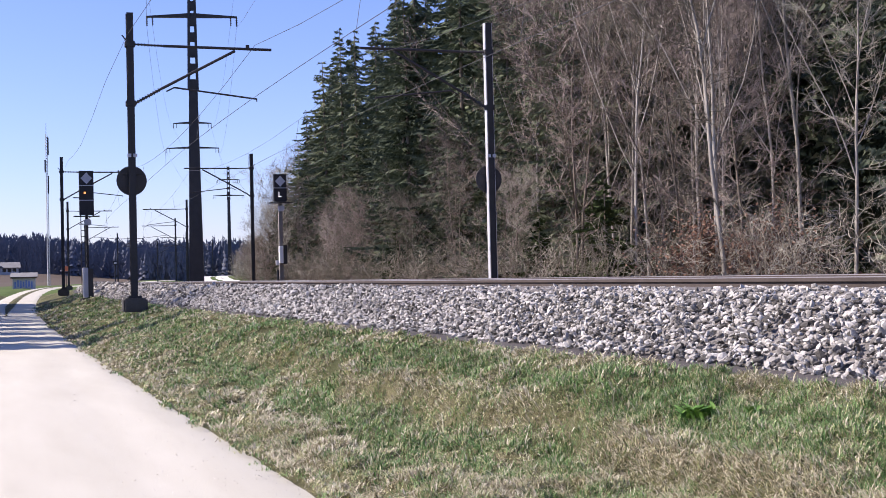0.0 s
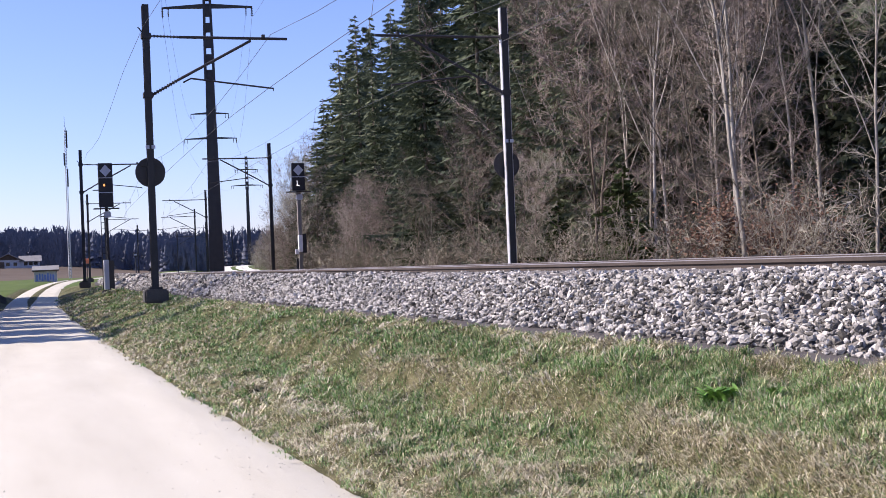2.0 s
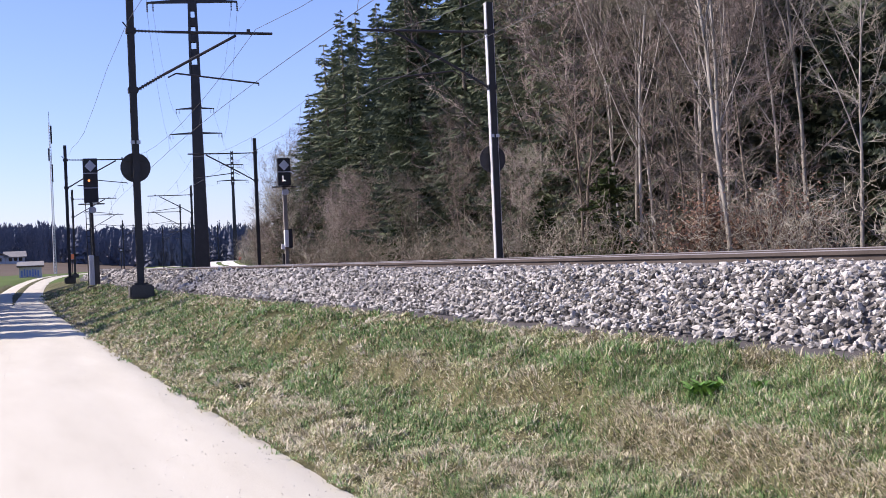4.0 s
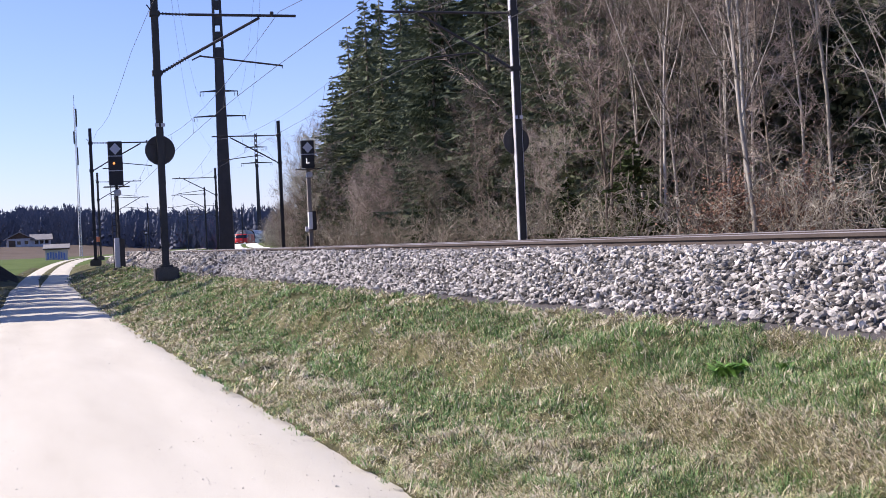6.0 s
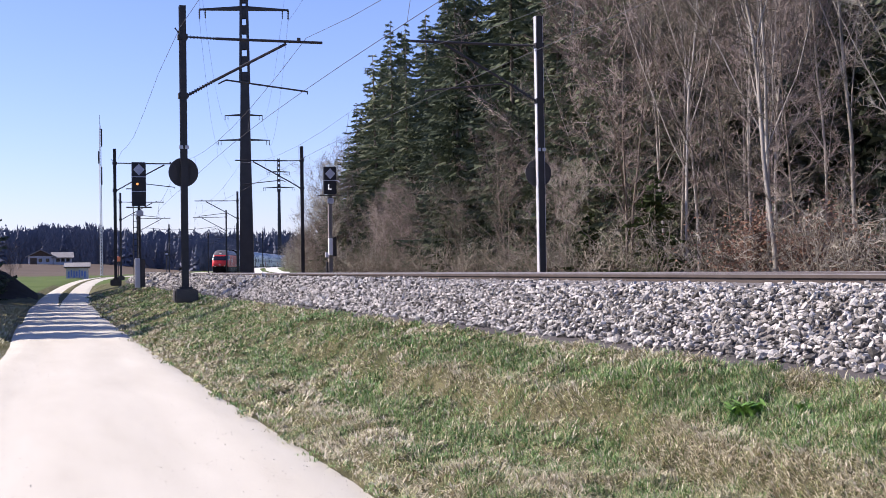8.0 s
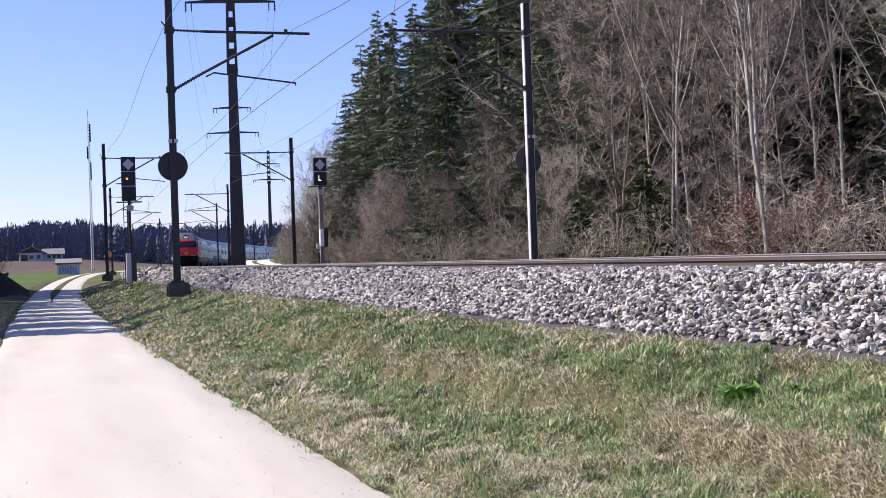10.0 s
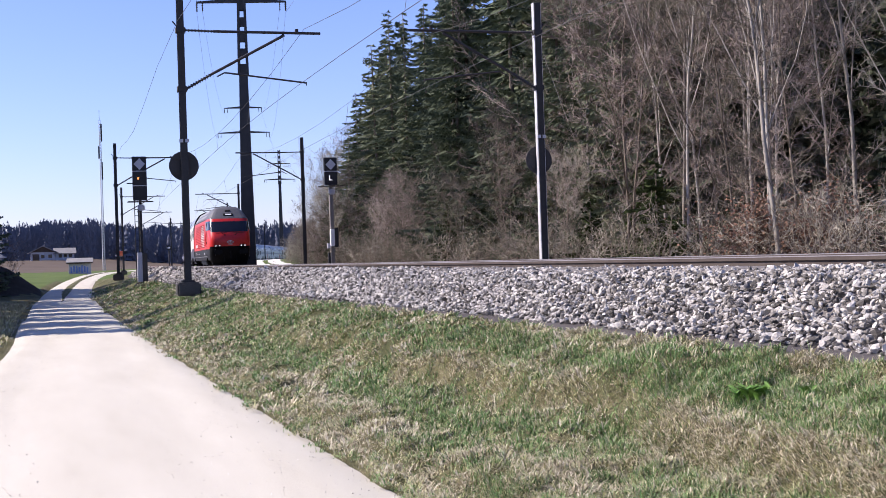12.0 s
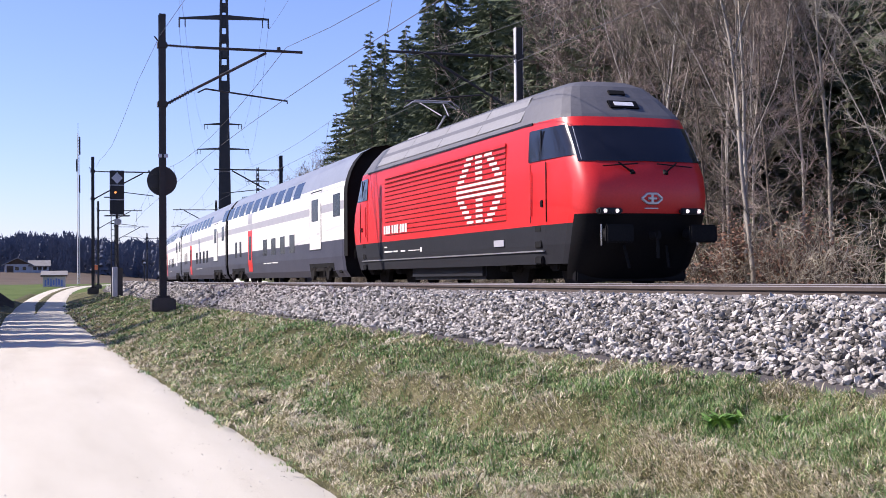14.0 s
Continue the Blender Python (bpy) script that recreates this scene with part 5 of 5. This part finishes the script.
for i in range(4200):
    a, r, h = rng.uniform(0, 6.283), abs(rng.gauss(0, 0.75)), abs(rng.gauss(0.9, 0.6))
    p = Vector((math.cos(a) * r * 1.2, math.sin(a) * r, h))
    q = Vector((rng.gauss(0, 1), rng.gauss(0, 1), rng.gauss(0, 1))).normalized() * 0.05
    w = q.orthogonal().normalized() * 0.035
    b = len(v)
    v += [p - q, p + w, p + q, p - w]
    f.append((b, b + 1, b + 2, b + 3))
leaves = None
for y, d, k in ((33.2, 8.9, 1.0), (31.6, 10.4, 1.05), (34.6, 10.8, 0.8)):
    x, yy = wood_x(y, d)
    t = thing("beech_bush", "low beech bush with withered copper leaves", "shrub", pose(x, yy, ground_height(x, yy) - 0.05), "copper bushes")
    t.scale = (k, k, k)
    if leaves is None:
        leaves = raw("leaves", v, f, M_COPPER, t).data
    else:
        new("leaves", leaves).parent = t
    tb = Tubes()
    for i in range(9):
        tb.add(bend(rng, Vector((rng.gauss(0, 0.2), rng.gauss(0, 0.2), -0.1)), Vector((rng.gauss(0, 0.5), rng.gauss(0, 0.5), 1)), 2.2, 5, 0.12, 0), 0.02, 0.008, 4)
    raw("stems", tb.v, tb.f, M_BARK_BROWN, t)

# trees on the outer side of the farm track, which shade it: low dense spruces, and tall bare stems among them
plant(DENSE, -3.0, 74.0, rng, 0.82)
y = 35.0
while y < 92:
    for x in (-5.2, -7.4):
        ob = plant(BACK, x + rng.uniform(-0.6, 0.6), y + rng.uniform(-0.8, 0.8), rng, rng.uniform(0.36, 0.42) if y < 72 else rng.uniform(0.45, 0.6))
        ob.scale.x, ob.scale.y = ob.scale.x * 1.3, ob.scale.y * 1.3
    y += 2.0
for x, y, k in ((-6.0, 40.0, 0.85), (-6.8, 46.5, 0.9), (-5.6, 53.0, 0.8), (-7.0, 57.5, 0.95), (-6.2, 64.0, 0.9), (-7.0, 69.0, 0.85), (-5.5, 77.0, 0.8)):
    plant(BARE, x, y, rng, k)
plant(BROWN, -0.6, 88.0, rng, 0.30)

# distant woods, beyond the fields: spruces of ragged tiers and bare crowns of twig sprays
v, f = [], []
for i in range(2600):
    y = rng.uniform(440, 580) if i < 2250 else rng.uniform(300, 420)
    x = (rng.uniform(-0.12, 0.34) if i < 2250 else rng.uniform(0.12, 0.160)) * y
    z0 = ground_height(x, y) - 0.5
    pointed = rng.random() < 0.34 + 0.6 * noise.noise(Vector((x * 0.025, y * 0.02, 2)))
    h = rng.uniform(11.5, 15) * y / 500 * (1 + 0.18 * noise.noise(Vector((x * 0.035, 0, 0)))) * (rng.uniform(0.85, 1.10) if pointed else rng.uniform(0.78, 1.0))
    r = h * (rng.uniform(0.15, 0.22) if pointed else rng.uniform(0.20, 0.30))
    q = 8
    if pointed:
        for k in range(8):
            b = len(v)
            z1, z2 = z0 + h * (0.04 + 0.113 * k), z0 + h * min(1.0, 0.22 + 0.113 * k)
            rr = r * (1 - 0.115 * k)
            for a in range(q):
                w = 6.283 * a / q + k * 0.7
                e = rr * rng.uniform(0.55, 1.25)
                v.append(Vector((x + e * math.cos(w), y + e * math.sin(w), z1 + rng.uniform(-0.5, 0.4))))
            v.append(Vector((x + rng.gauss(0, 0.1), y, z2)))
            f += [(b + a, b + (a + 1) % q, b + q) for a in range(q)]
    for _ in range(22 if pointed else 75):        # sprays of twigs, and the ragged fringe of a spruce
        a, u = rng.uniform(0, 6.283), rng.uniform(0.35, 1.0) if pointed else rng.random()
        e = r * (1.05 - u if pointed else 1.1 * math.sqrt(rng.random()) * math.sin(math.pi * (0.22 + 0.70 * u)))
        k = 1.0 if pointed else 1.7
        p = Vector((x + e * math.cos(a), y + e * math.sin(a) - 0.2, z0 + h * u))
        b = len(v)
        v += [p, p + Vector((rng.uniform(-0.3, 0.3) * k, 0.2, rng.uniform(0.4, 1.0) * k)), p + Vector((rng.choice((-1, 1)) * rng.uniform(0.2, 0.45) * k, 0, rng.uniform(-0.2, 0.3)))]
        f.append((b, b + 1, b + 2))
# air haze is put into the base colour: blue-grey for bark and needles alike
M_FAR = mixed("haze_blue_wood", [(0.3, (0.086, 0.100, 0.132)), (0.5, (0.112, 0.122, 0.155)), (0.7, (0.142, 0.146, 0.176))], scale=0.06, fine=0.9, rough=0.95, per_island=0.25, spec=0.05)
tagged(raw("distant_woods", v, f, M_FAR, smooth=True), "mixed woods in a haze-blue colour at the far edge of the fields", "woods", kind="stuff")


# ---- loose stones, grass and small plants ----
SHOULDER = [(-2.66, -0.612), (-2.50, -0.55), (-2.1, -0.335), (-1.72, -0.165), (-1.45, -0.115), (-0.86, -0.125)]


def stone_shapes(count, seed):
    """Angular crushed stones of unit size, as arrays of corners on one set of faces."""
    bm = bmesh.new()
    bmesh.ops.create_icosphere(bm, subdivisions=1, radius=1)
    bm.verts.ensure_lookup_table()
    ico = np.array([v.co[:] for v in bm.verts])
    tri = [tuple(v.index for v in f.verts) for f in bm.faces]
    bm.free()
    r = np.random.RandomState(seed)
    out = []
    for _ in range(count):
        p = ico * r.uniform(0.70, 1.18, (len(ico), 1))
        for _ in range(3):
            n = r.normal(size=3)
            n /= np.linalg.norm(n)
            d = p @ n
            cut = r.uniform(0.35, 0.7)
            p = p - np.outer(np.maximum(d - cut, 0), n)
        out.append(p * r.uniform([0.95, 0.7, 0.36], [1.5, 1.1, 0.66]))
    return out, tri


STONES, STONE_TRI = stone_shapes(24, 5)


def turn_of(r):
    q = r.normal(size=4) * (1, 0.45, 0.45, 1)
    w, x, y, z = q / np.linalg.norm(q)
    return np.array([[1 - 2 * (y * y + z * z), 2 * (x * y - z * w), 2 * (x * z + y * w)], [2 * (x * y + z * w), 1 - 2 * (x * x + z * z), 2 * (y * z - x * w)], [2 * (x * z - y * w), 2 * (y * z + x * w), 1 - 2 * (x * x + y * y)]])


def on_shoulder(u):
    """Offset and height at the share u of the way up the shoulder."""
    ds = [0.0]
    for a, b in zip(SHOULDER, SHOULDER[1:]):
        ds.append(ds[-1] + math.hypot(b[0] - a[0], b[1] - a[1]))
    s = u * ds[-1]
    return float(np.interp(s, ds, [p[0] for p in SHOULDER])), float(np.interp(s, ds, [p[1] for p in SHOULDER]))


def scatter_stones(y0, y1, per_m2, size, seed):
    r = np.random.RandomState(seed)
    n = int((y1 - y0) * 2.05 * per_m2)
    verts, faces = [], []
    for i in range(n):
        y = r.uniform(y0, y1)
        off, z = on_shoulder(r.uniform(0, 1))
        x, yy = beside(y, off + r.normal(0, 0.02))
        k = size * r.uniform(0.65, 1.3) * (1.25 if r.uniform() < 0.12 else 1)
        p = (STONES[r.randint(24)] * k) @ turn_of(r).T + (x, yy, z + r.uniform(-0.5, 0.35) * k + 0.035 * noise.noise(Vector((y * 1.2, off * 1.2, 0))))
        b = len(verts)
        verts += p.tolist()
        faces += [(a + b, c + b, d + b) for a, c, d in STONE_TRI]
    return verts, faces


for y0, y1, per, size, seed in ((9.5, 22, 470, 0.032, 1), (4.8, 7.5, 470, 0.032, 2), (22, 34, 260, 0.042, 6), (34, 60, 120, 0.060, 3), (60, 180, 26, 0.12, 4), (7.5, 9.5, 430, 0.031, 5)):
    v, f = scatter_stones(y0, y1, per, size, seed)
    tagged(raw("loose_ballast", v, f, M_STONE, bed), kind="stuff")
M_STONE_ONE = mixed("single_ballast_stone", [(0.2, (0.085, 0.079, 0.071)), (0.45, (0.275, 0.258, 0.234)), (0.75, (0.53, 0.503, 0.46))], scale=9, fine=60, rough=0.9, bump=0.4, per_object=0.75, spec=0.2)
shapes = []
for p in STONES:
    me = bpy.data.meshes.new("stone")
    me.from_pydata(p.tolist(), [], STONE_TRI)
    me.materials.append(M_STONE_ONE)
    shapes.append(me)
r = np.random.RandomState(11)
for i in range(290):
    y = 7.5 + 2.0 * (i + r.uniform()) / 290
    off, z = on_shoulder(r.uniform(0, 1))
    x, yy = beside(y, off)
    ob = new("stone", shapes[i % 24])
    ob.parent = bed
    k = 0.033 * r.uniform(0.75, 1.3)
    ob.matrix_basis = Matrix.Translation((x, yy, z + 0.015)) @ Euler((r.normal(0, 0.5), r.normal(0, 0.5), r.uniform(0, 6.28))).to_matrix().to_4x4() @ Matrix.Diagonal((k, k, k, 1))

# grass: green blades in patches, straw lying between them
M_BLADE = mixed("green_blades", [(0.25, (0.07, 0.135, 0.042)), (0.5, (0.145, 0.245, 0.08)), (0.75, (0.25, 0.37, 0.145))], scale=0.8, fine=8, rough=0.7, per_island=0.5, spec=0.25)
M_STRAW = mixed("dry_straw", [(0.25, (0.255, 0.222, 0.140)), (0.5, (0.45, 0.40, 0.278)), (0.75, (0.65, 0.595, 0.46))], scale=0.8, fine=8, rough=0.8, per_island=0.5, spec=0.2)
M_OLIVE = mixed("olive_blades", [(0.25, (0.235, 0.24, 0.108)), (0.5, (0.41, 0.408, 0.20)), (0.75, (0.57, 0.56, 0.32))], scale=0.8, fine=8, rough=0.75, per_island=0.5, spec=0.2)


def patch(x, y):
    """Above 0: lush; below 0: dry. A dry eroded step runs along the bank between greener strips."""
    off = x - far_line(y) + GAP
    near = 1 - smooth(16, 24, y)
    g = 0.34 * noise.noise(Vector((x * 1.1, y * 0.42, 9.1))) + 0.56 * noise.noise(Vector((x * 3.4, y * 2.2, 2.2))) + 0.50 * noise.noise(Vector((x * 9, y * 7, 5.2)))
    g -= near * 0.60 * math.exp(-((off - ledge(y)) / 0.11) ** 2) * smooth(-0.35, 0.25, noise.noise(Vector((y * 0.7, 1.5, 0))) + 0.25)
    g += near * 0.34 * math.exp(-((off + 4.48) / 0.20) ** 2) * smooth(8.0, 9.5, y)
    g += near * 0.22 * math.exp(-((off + 3.50) / 0.2) ** 2) - 0.24 * smooth(-3.4, -3.15, off) * near
    g -= 0.50 * math.exp(-((x - 3.85) / 0.20) ** 2 - ((y - 7.0) / 0.8) ** 2)
    g -= 0.35 * math.exp(-((off + 5.45) / 0.22) ** 2)
    g += 0.35 * math.exp(-((x - 4.5) / 0.3) ** 2 - ((y - 6.0) / 0.7) ** 2)
    g -= 0.20 * math.exp(-((off + 5.0) / 0.3) ** 2)
    return g + 0.20


GRASS_OBJECTS = {"green": ([], []), "straw": ([], []), "olive": ([], [])}


def blade(kind, p, out, length, width, lie, curl):
    """A narrow blade that leaves the ground steeply and bends over."""
    v, f = GRASS_OBJECTS[kind]
    side = Vector((-out.y, out.x, 0)) * width
    mid = p + out * (length * (0.12 + 0.42 * lie)) + Vector((0, 0, length * 0.5 * (1 - 0.75 * lie) + 0.006))
    tip = mid + out * (length * (0.2 + 0.4 * lie)) + Vector((0, 0, length * (0.5 - 0.5 * lie - curl)))
    b = len(v)
    v += [p - side, p + side, mid + side * 0.8, mid - side * 0.8, tip]
    f += [(b, b + 1, b + 2, b + 3), (b + 3, b + 2, b + 4)]


rr = random.Random(3)
KINDS = {"green": (0.035, 0.085, 0.15, 0.95), "olive": (0.03, 0.07, 0.3, 1.05), "straw": (0.06, 0.13, 0.35, 1.05)}
for y0, y1, tufts, count, size, wide in ((4.3, 8.0, 680, 20, 1.0, 0.0026), (8.0, 13.0, 320, 17, 1.05, 0.0037), (13.0, 20.0, 140, 15, 1.15, 0.0065), (20.0, 32.0, 76, 13, 1.25, 0.010), (32.0, 50.0, 32, 11, 1.4, 0.014), (50.0, 80.0, 9, 10, 1.8, 0.024)):
    for _ in range(int((y1 - y0) * 3.0 * tufts)):
        y = rr.uniform(y0, y1)
        off = -5.72 + 2.74 * rr.random()
        if off < -5.40 and rr.random() < 0.55 + 1.4 * (-5.40 - off):
            continue
        x, yy = beside(y, off)
        g = patch(x, yy) + rr.gauss(0, 0.17)
        kind = "green" if g > 0.10 else "olive" if g > -0.16 else "straw"
        l0, l1, lie0, lie1 = KINDS[kind]
        tall = size * rr.uniform(l0, l1) * (1.0 + 0.5 * max(0.0, min(1.0, g)))
        spread = 0.030 * size * (1.5 if kind == "straw" else 1)
        comb = rr.uniform(0, 6.283)
        for _ in range(count):
            w = comb + rr.gauss(0, 1.1 if kind == "straw" else 1.9)
            bx, by = x + rr.gauss(0, spread), yy + rr.gauss(0, spread)
            z = ground_height(bx, by) if off > -5.3 else base_height(by) + 0.005
            k = kind if rr.random() < 0.62 else ("olive" if rr.random() < 0.45 else "straw" if rr.random() < 0.75 else "green")
            blade(k, Vector((bx, by, z - 0.006)), Vector((math.cos(w), math.sin(w), 0)), tall * rr.uniform(0.55, 1.2), wide * rr.uniform(0.7, 1.3) * (1.35 if k == "straw" else 1.0), rr.uniform(lie0, lie1), rr.uniform(0.0, 0.25))
for _ in range(9000):
    y = rr.uniform(16, 62)
    x, yy = beside(y, track_edge(y) - abs(rr.gauss(0, 1.1)))
    w = rr.uniform(0, 6.283)
    blade("olive" if rr.random() < 0.6 else "straw", Vector((x, yy, ground_height(x, yy))), Vector((math.cos(w), math.sin(w), 0)), rr.uniform(0.08, 0.16), 0.010, rr.uniform(0.2, 0.8), 0.1)
for kind, material, label in (("green", M_BLADE, "patches of fresh green grass"), ("olive", M_OLIVE, "short olive grass"), ("straw", M_STRAW, "dry straw-coloured grass lying flat")):
    v, f = GRASS_OBJECTS[kind]
    tagged(raw("grass", v, f, material), label + " on the bank", "grass", kind="stuff")

# the clump of broad leaves on the bank, and a smaller one
M_DOCK = mixed("fresh_broad_leaf", [(0.3, (0.09, 0.20, 0.025)), (0.7, (0.18, 0.32, 0.06))], scale=5, fine=25, rough=0.5, per_object=0.3)


def broad_clump(x, y, n, size):
    t = thing("broad_leaved_plant", "clump of fresh green broad leaves in the grass", "plant", pose(x, y, ground_height(x, y)), "leafy clumps")
    for i in range(n):
        w = 6.283 * i / n + rr.gauss(0, 0.3)
        ln, tilt = size * rr.uniform(0.6, 1.1), rr.uniform(1.1, 1.55)
        out, side = Vector((math.cos(w), math.sin(w), 0)), Vector((-math.sin(w), math.cos(w), 0))
        bm = bmesh.new()
        rows = []
        root = Vector((rr.gauss(0, size * 0.22), rr.gauss(0, size * 0.22), 0))
        for j in range(6):
            s = j / 5
            p = root + out * (ln * s * math.cos(tilt * (1 - 0.35 * s))) + Vector((0, 0, ln * s * math.sin(tilt) * (1 - 0.45 * s)))
            hw = size * 0.075 * math.sin(math.pi * min(1, 0.08 + s * 0.92)) + 0.002
            rows.append([bm.verts.new(p - side * hw + Vector((0, 0, hw * 0.4))), bm.verts.new(p), bm.verts.new(p + side * hw + Vector((0, 0, hw * 0.4)))])
        for a, b in zip(rows, rows[1:]):
            bm.faces.new((a[0], a[1], b[1], b[0]))
            bm.faces.new((a[1], a[2], b[2], b[1]))
        part("leaf", bm, M_DOCK, t, smooth=True)
    return t


broad_clump(4.27, 6.94, 60, 0.19)
broad_clump(4.47, 6.62, 14, 0.12)
stick = thing("dry_stalk", "pale dry stalk lying in the grass", "stalk", pose(4.25, 6.65, ground_height(4.25, 6.65) + 0.04))
part("stem", tube(tubed((0, 0, 0), (0.16, 0.05, 0.03), 0.004, n=5), (0.16, 0.05, 0.03), (0.36, 0.02, 0.01), 0.004, 0.002, n=5), M_STRAW, stick)

# scattered pebbles on the farm track
r = np.random.RandomState(21)
verts, faces = [], []
for i in range(5000):
    y = 5 + 40 * r.uniform() ** 2
    t = r.uniform()
    if r.uniform() < 0.55:
        t = min(1.09, max(0, 1.05 - abs(r.normal(0, 0.07)))) if r.uniform() < 0.7 else abs(r.normal(0, 0.1))
    x, yy = beside(y, track_edge(y) + (-5.45 - track_edge(y)) * t)
    k = r.uniform(0.003, 0.007) * (1 + y / 60)
    p = (STONES[r.randint(24)] * k) @ turn_of(r).T + (x, yy, base_height(y) + 0.001)
    b = len(verts)
    verts += p.tolist()
    faces += [(a + b, c + b, d + b) for a, c, d in STONE_TRI]
M_PEBBLE = mixed("track_pebbles", [(0.2, (0.36, 0.335, 0.295)), (0.5, (0.49, 0.46, 0.41)), (0.75, (0.66, 0.63, 0.58))], scale=9, fine=60, rough=0.9, per_island=0.6, spec=0.15)
tagged(raw("pebbles", verts, faces, M_PEBBLE), "loose pebbles on the gravel track", "gravel", kind="stuff")


# ---- the train's run ----
def arc_table():
    ys = [-60 + 0.5 * i for i in range(2000)]
    arc = [-60.0]
    for a, b in zip(ys, ys[1:]):
        arc.append(arc[-1] + math.hypot(b - a, far_line(b) - far_line(a)))
    return ys, arc


ARC_Y, ARC_S = arc_table()


def on_line(s):
    y = float(np.interp(s, ARC_S, ARC_Y))
    return Vector((far_line(y), y, FAR_RAIL + dip(y)))


SPEED = 33.5
LOCO_AT_END = 30.35      # the engine's middle along the line, at 14 s


def run_rows(back, half):
    """Rows for a vehicle whose middle follows the engine's middle at the given distance; half: between its bogies, halved."""
    rows = []
    for i in range(57):
        t = i * 0.25
        s = LOCO_AT_END + SPEED * (14.0 - t) + back
        a, b = on_line(s - half), on_line(s + half)
        d = a - b
        m = (a + b) / 2
        rows.append((t, pose(m.x, m.y, m.z, 0, 0, math.degrees(math.atan2(d.y, d.x)))))
    return rows


def motions():
    for ob, back, half in TRAIN:
        walk(ob, run_rows(back, half))


motions()
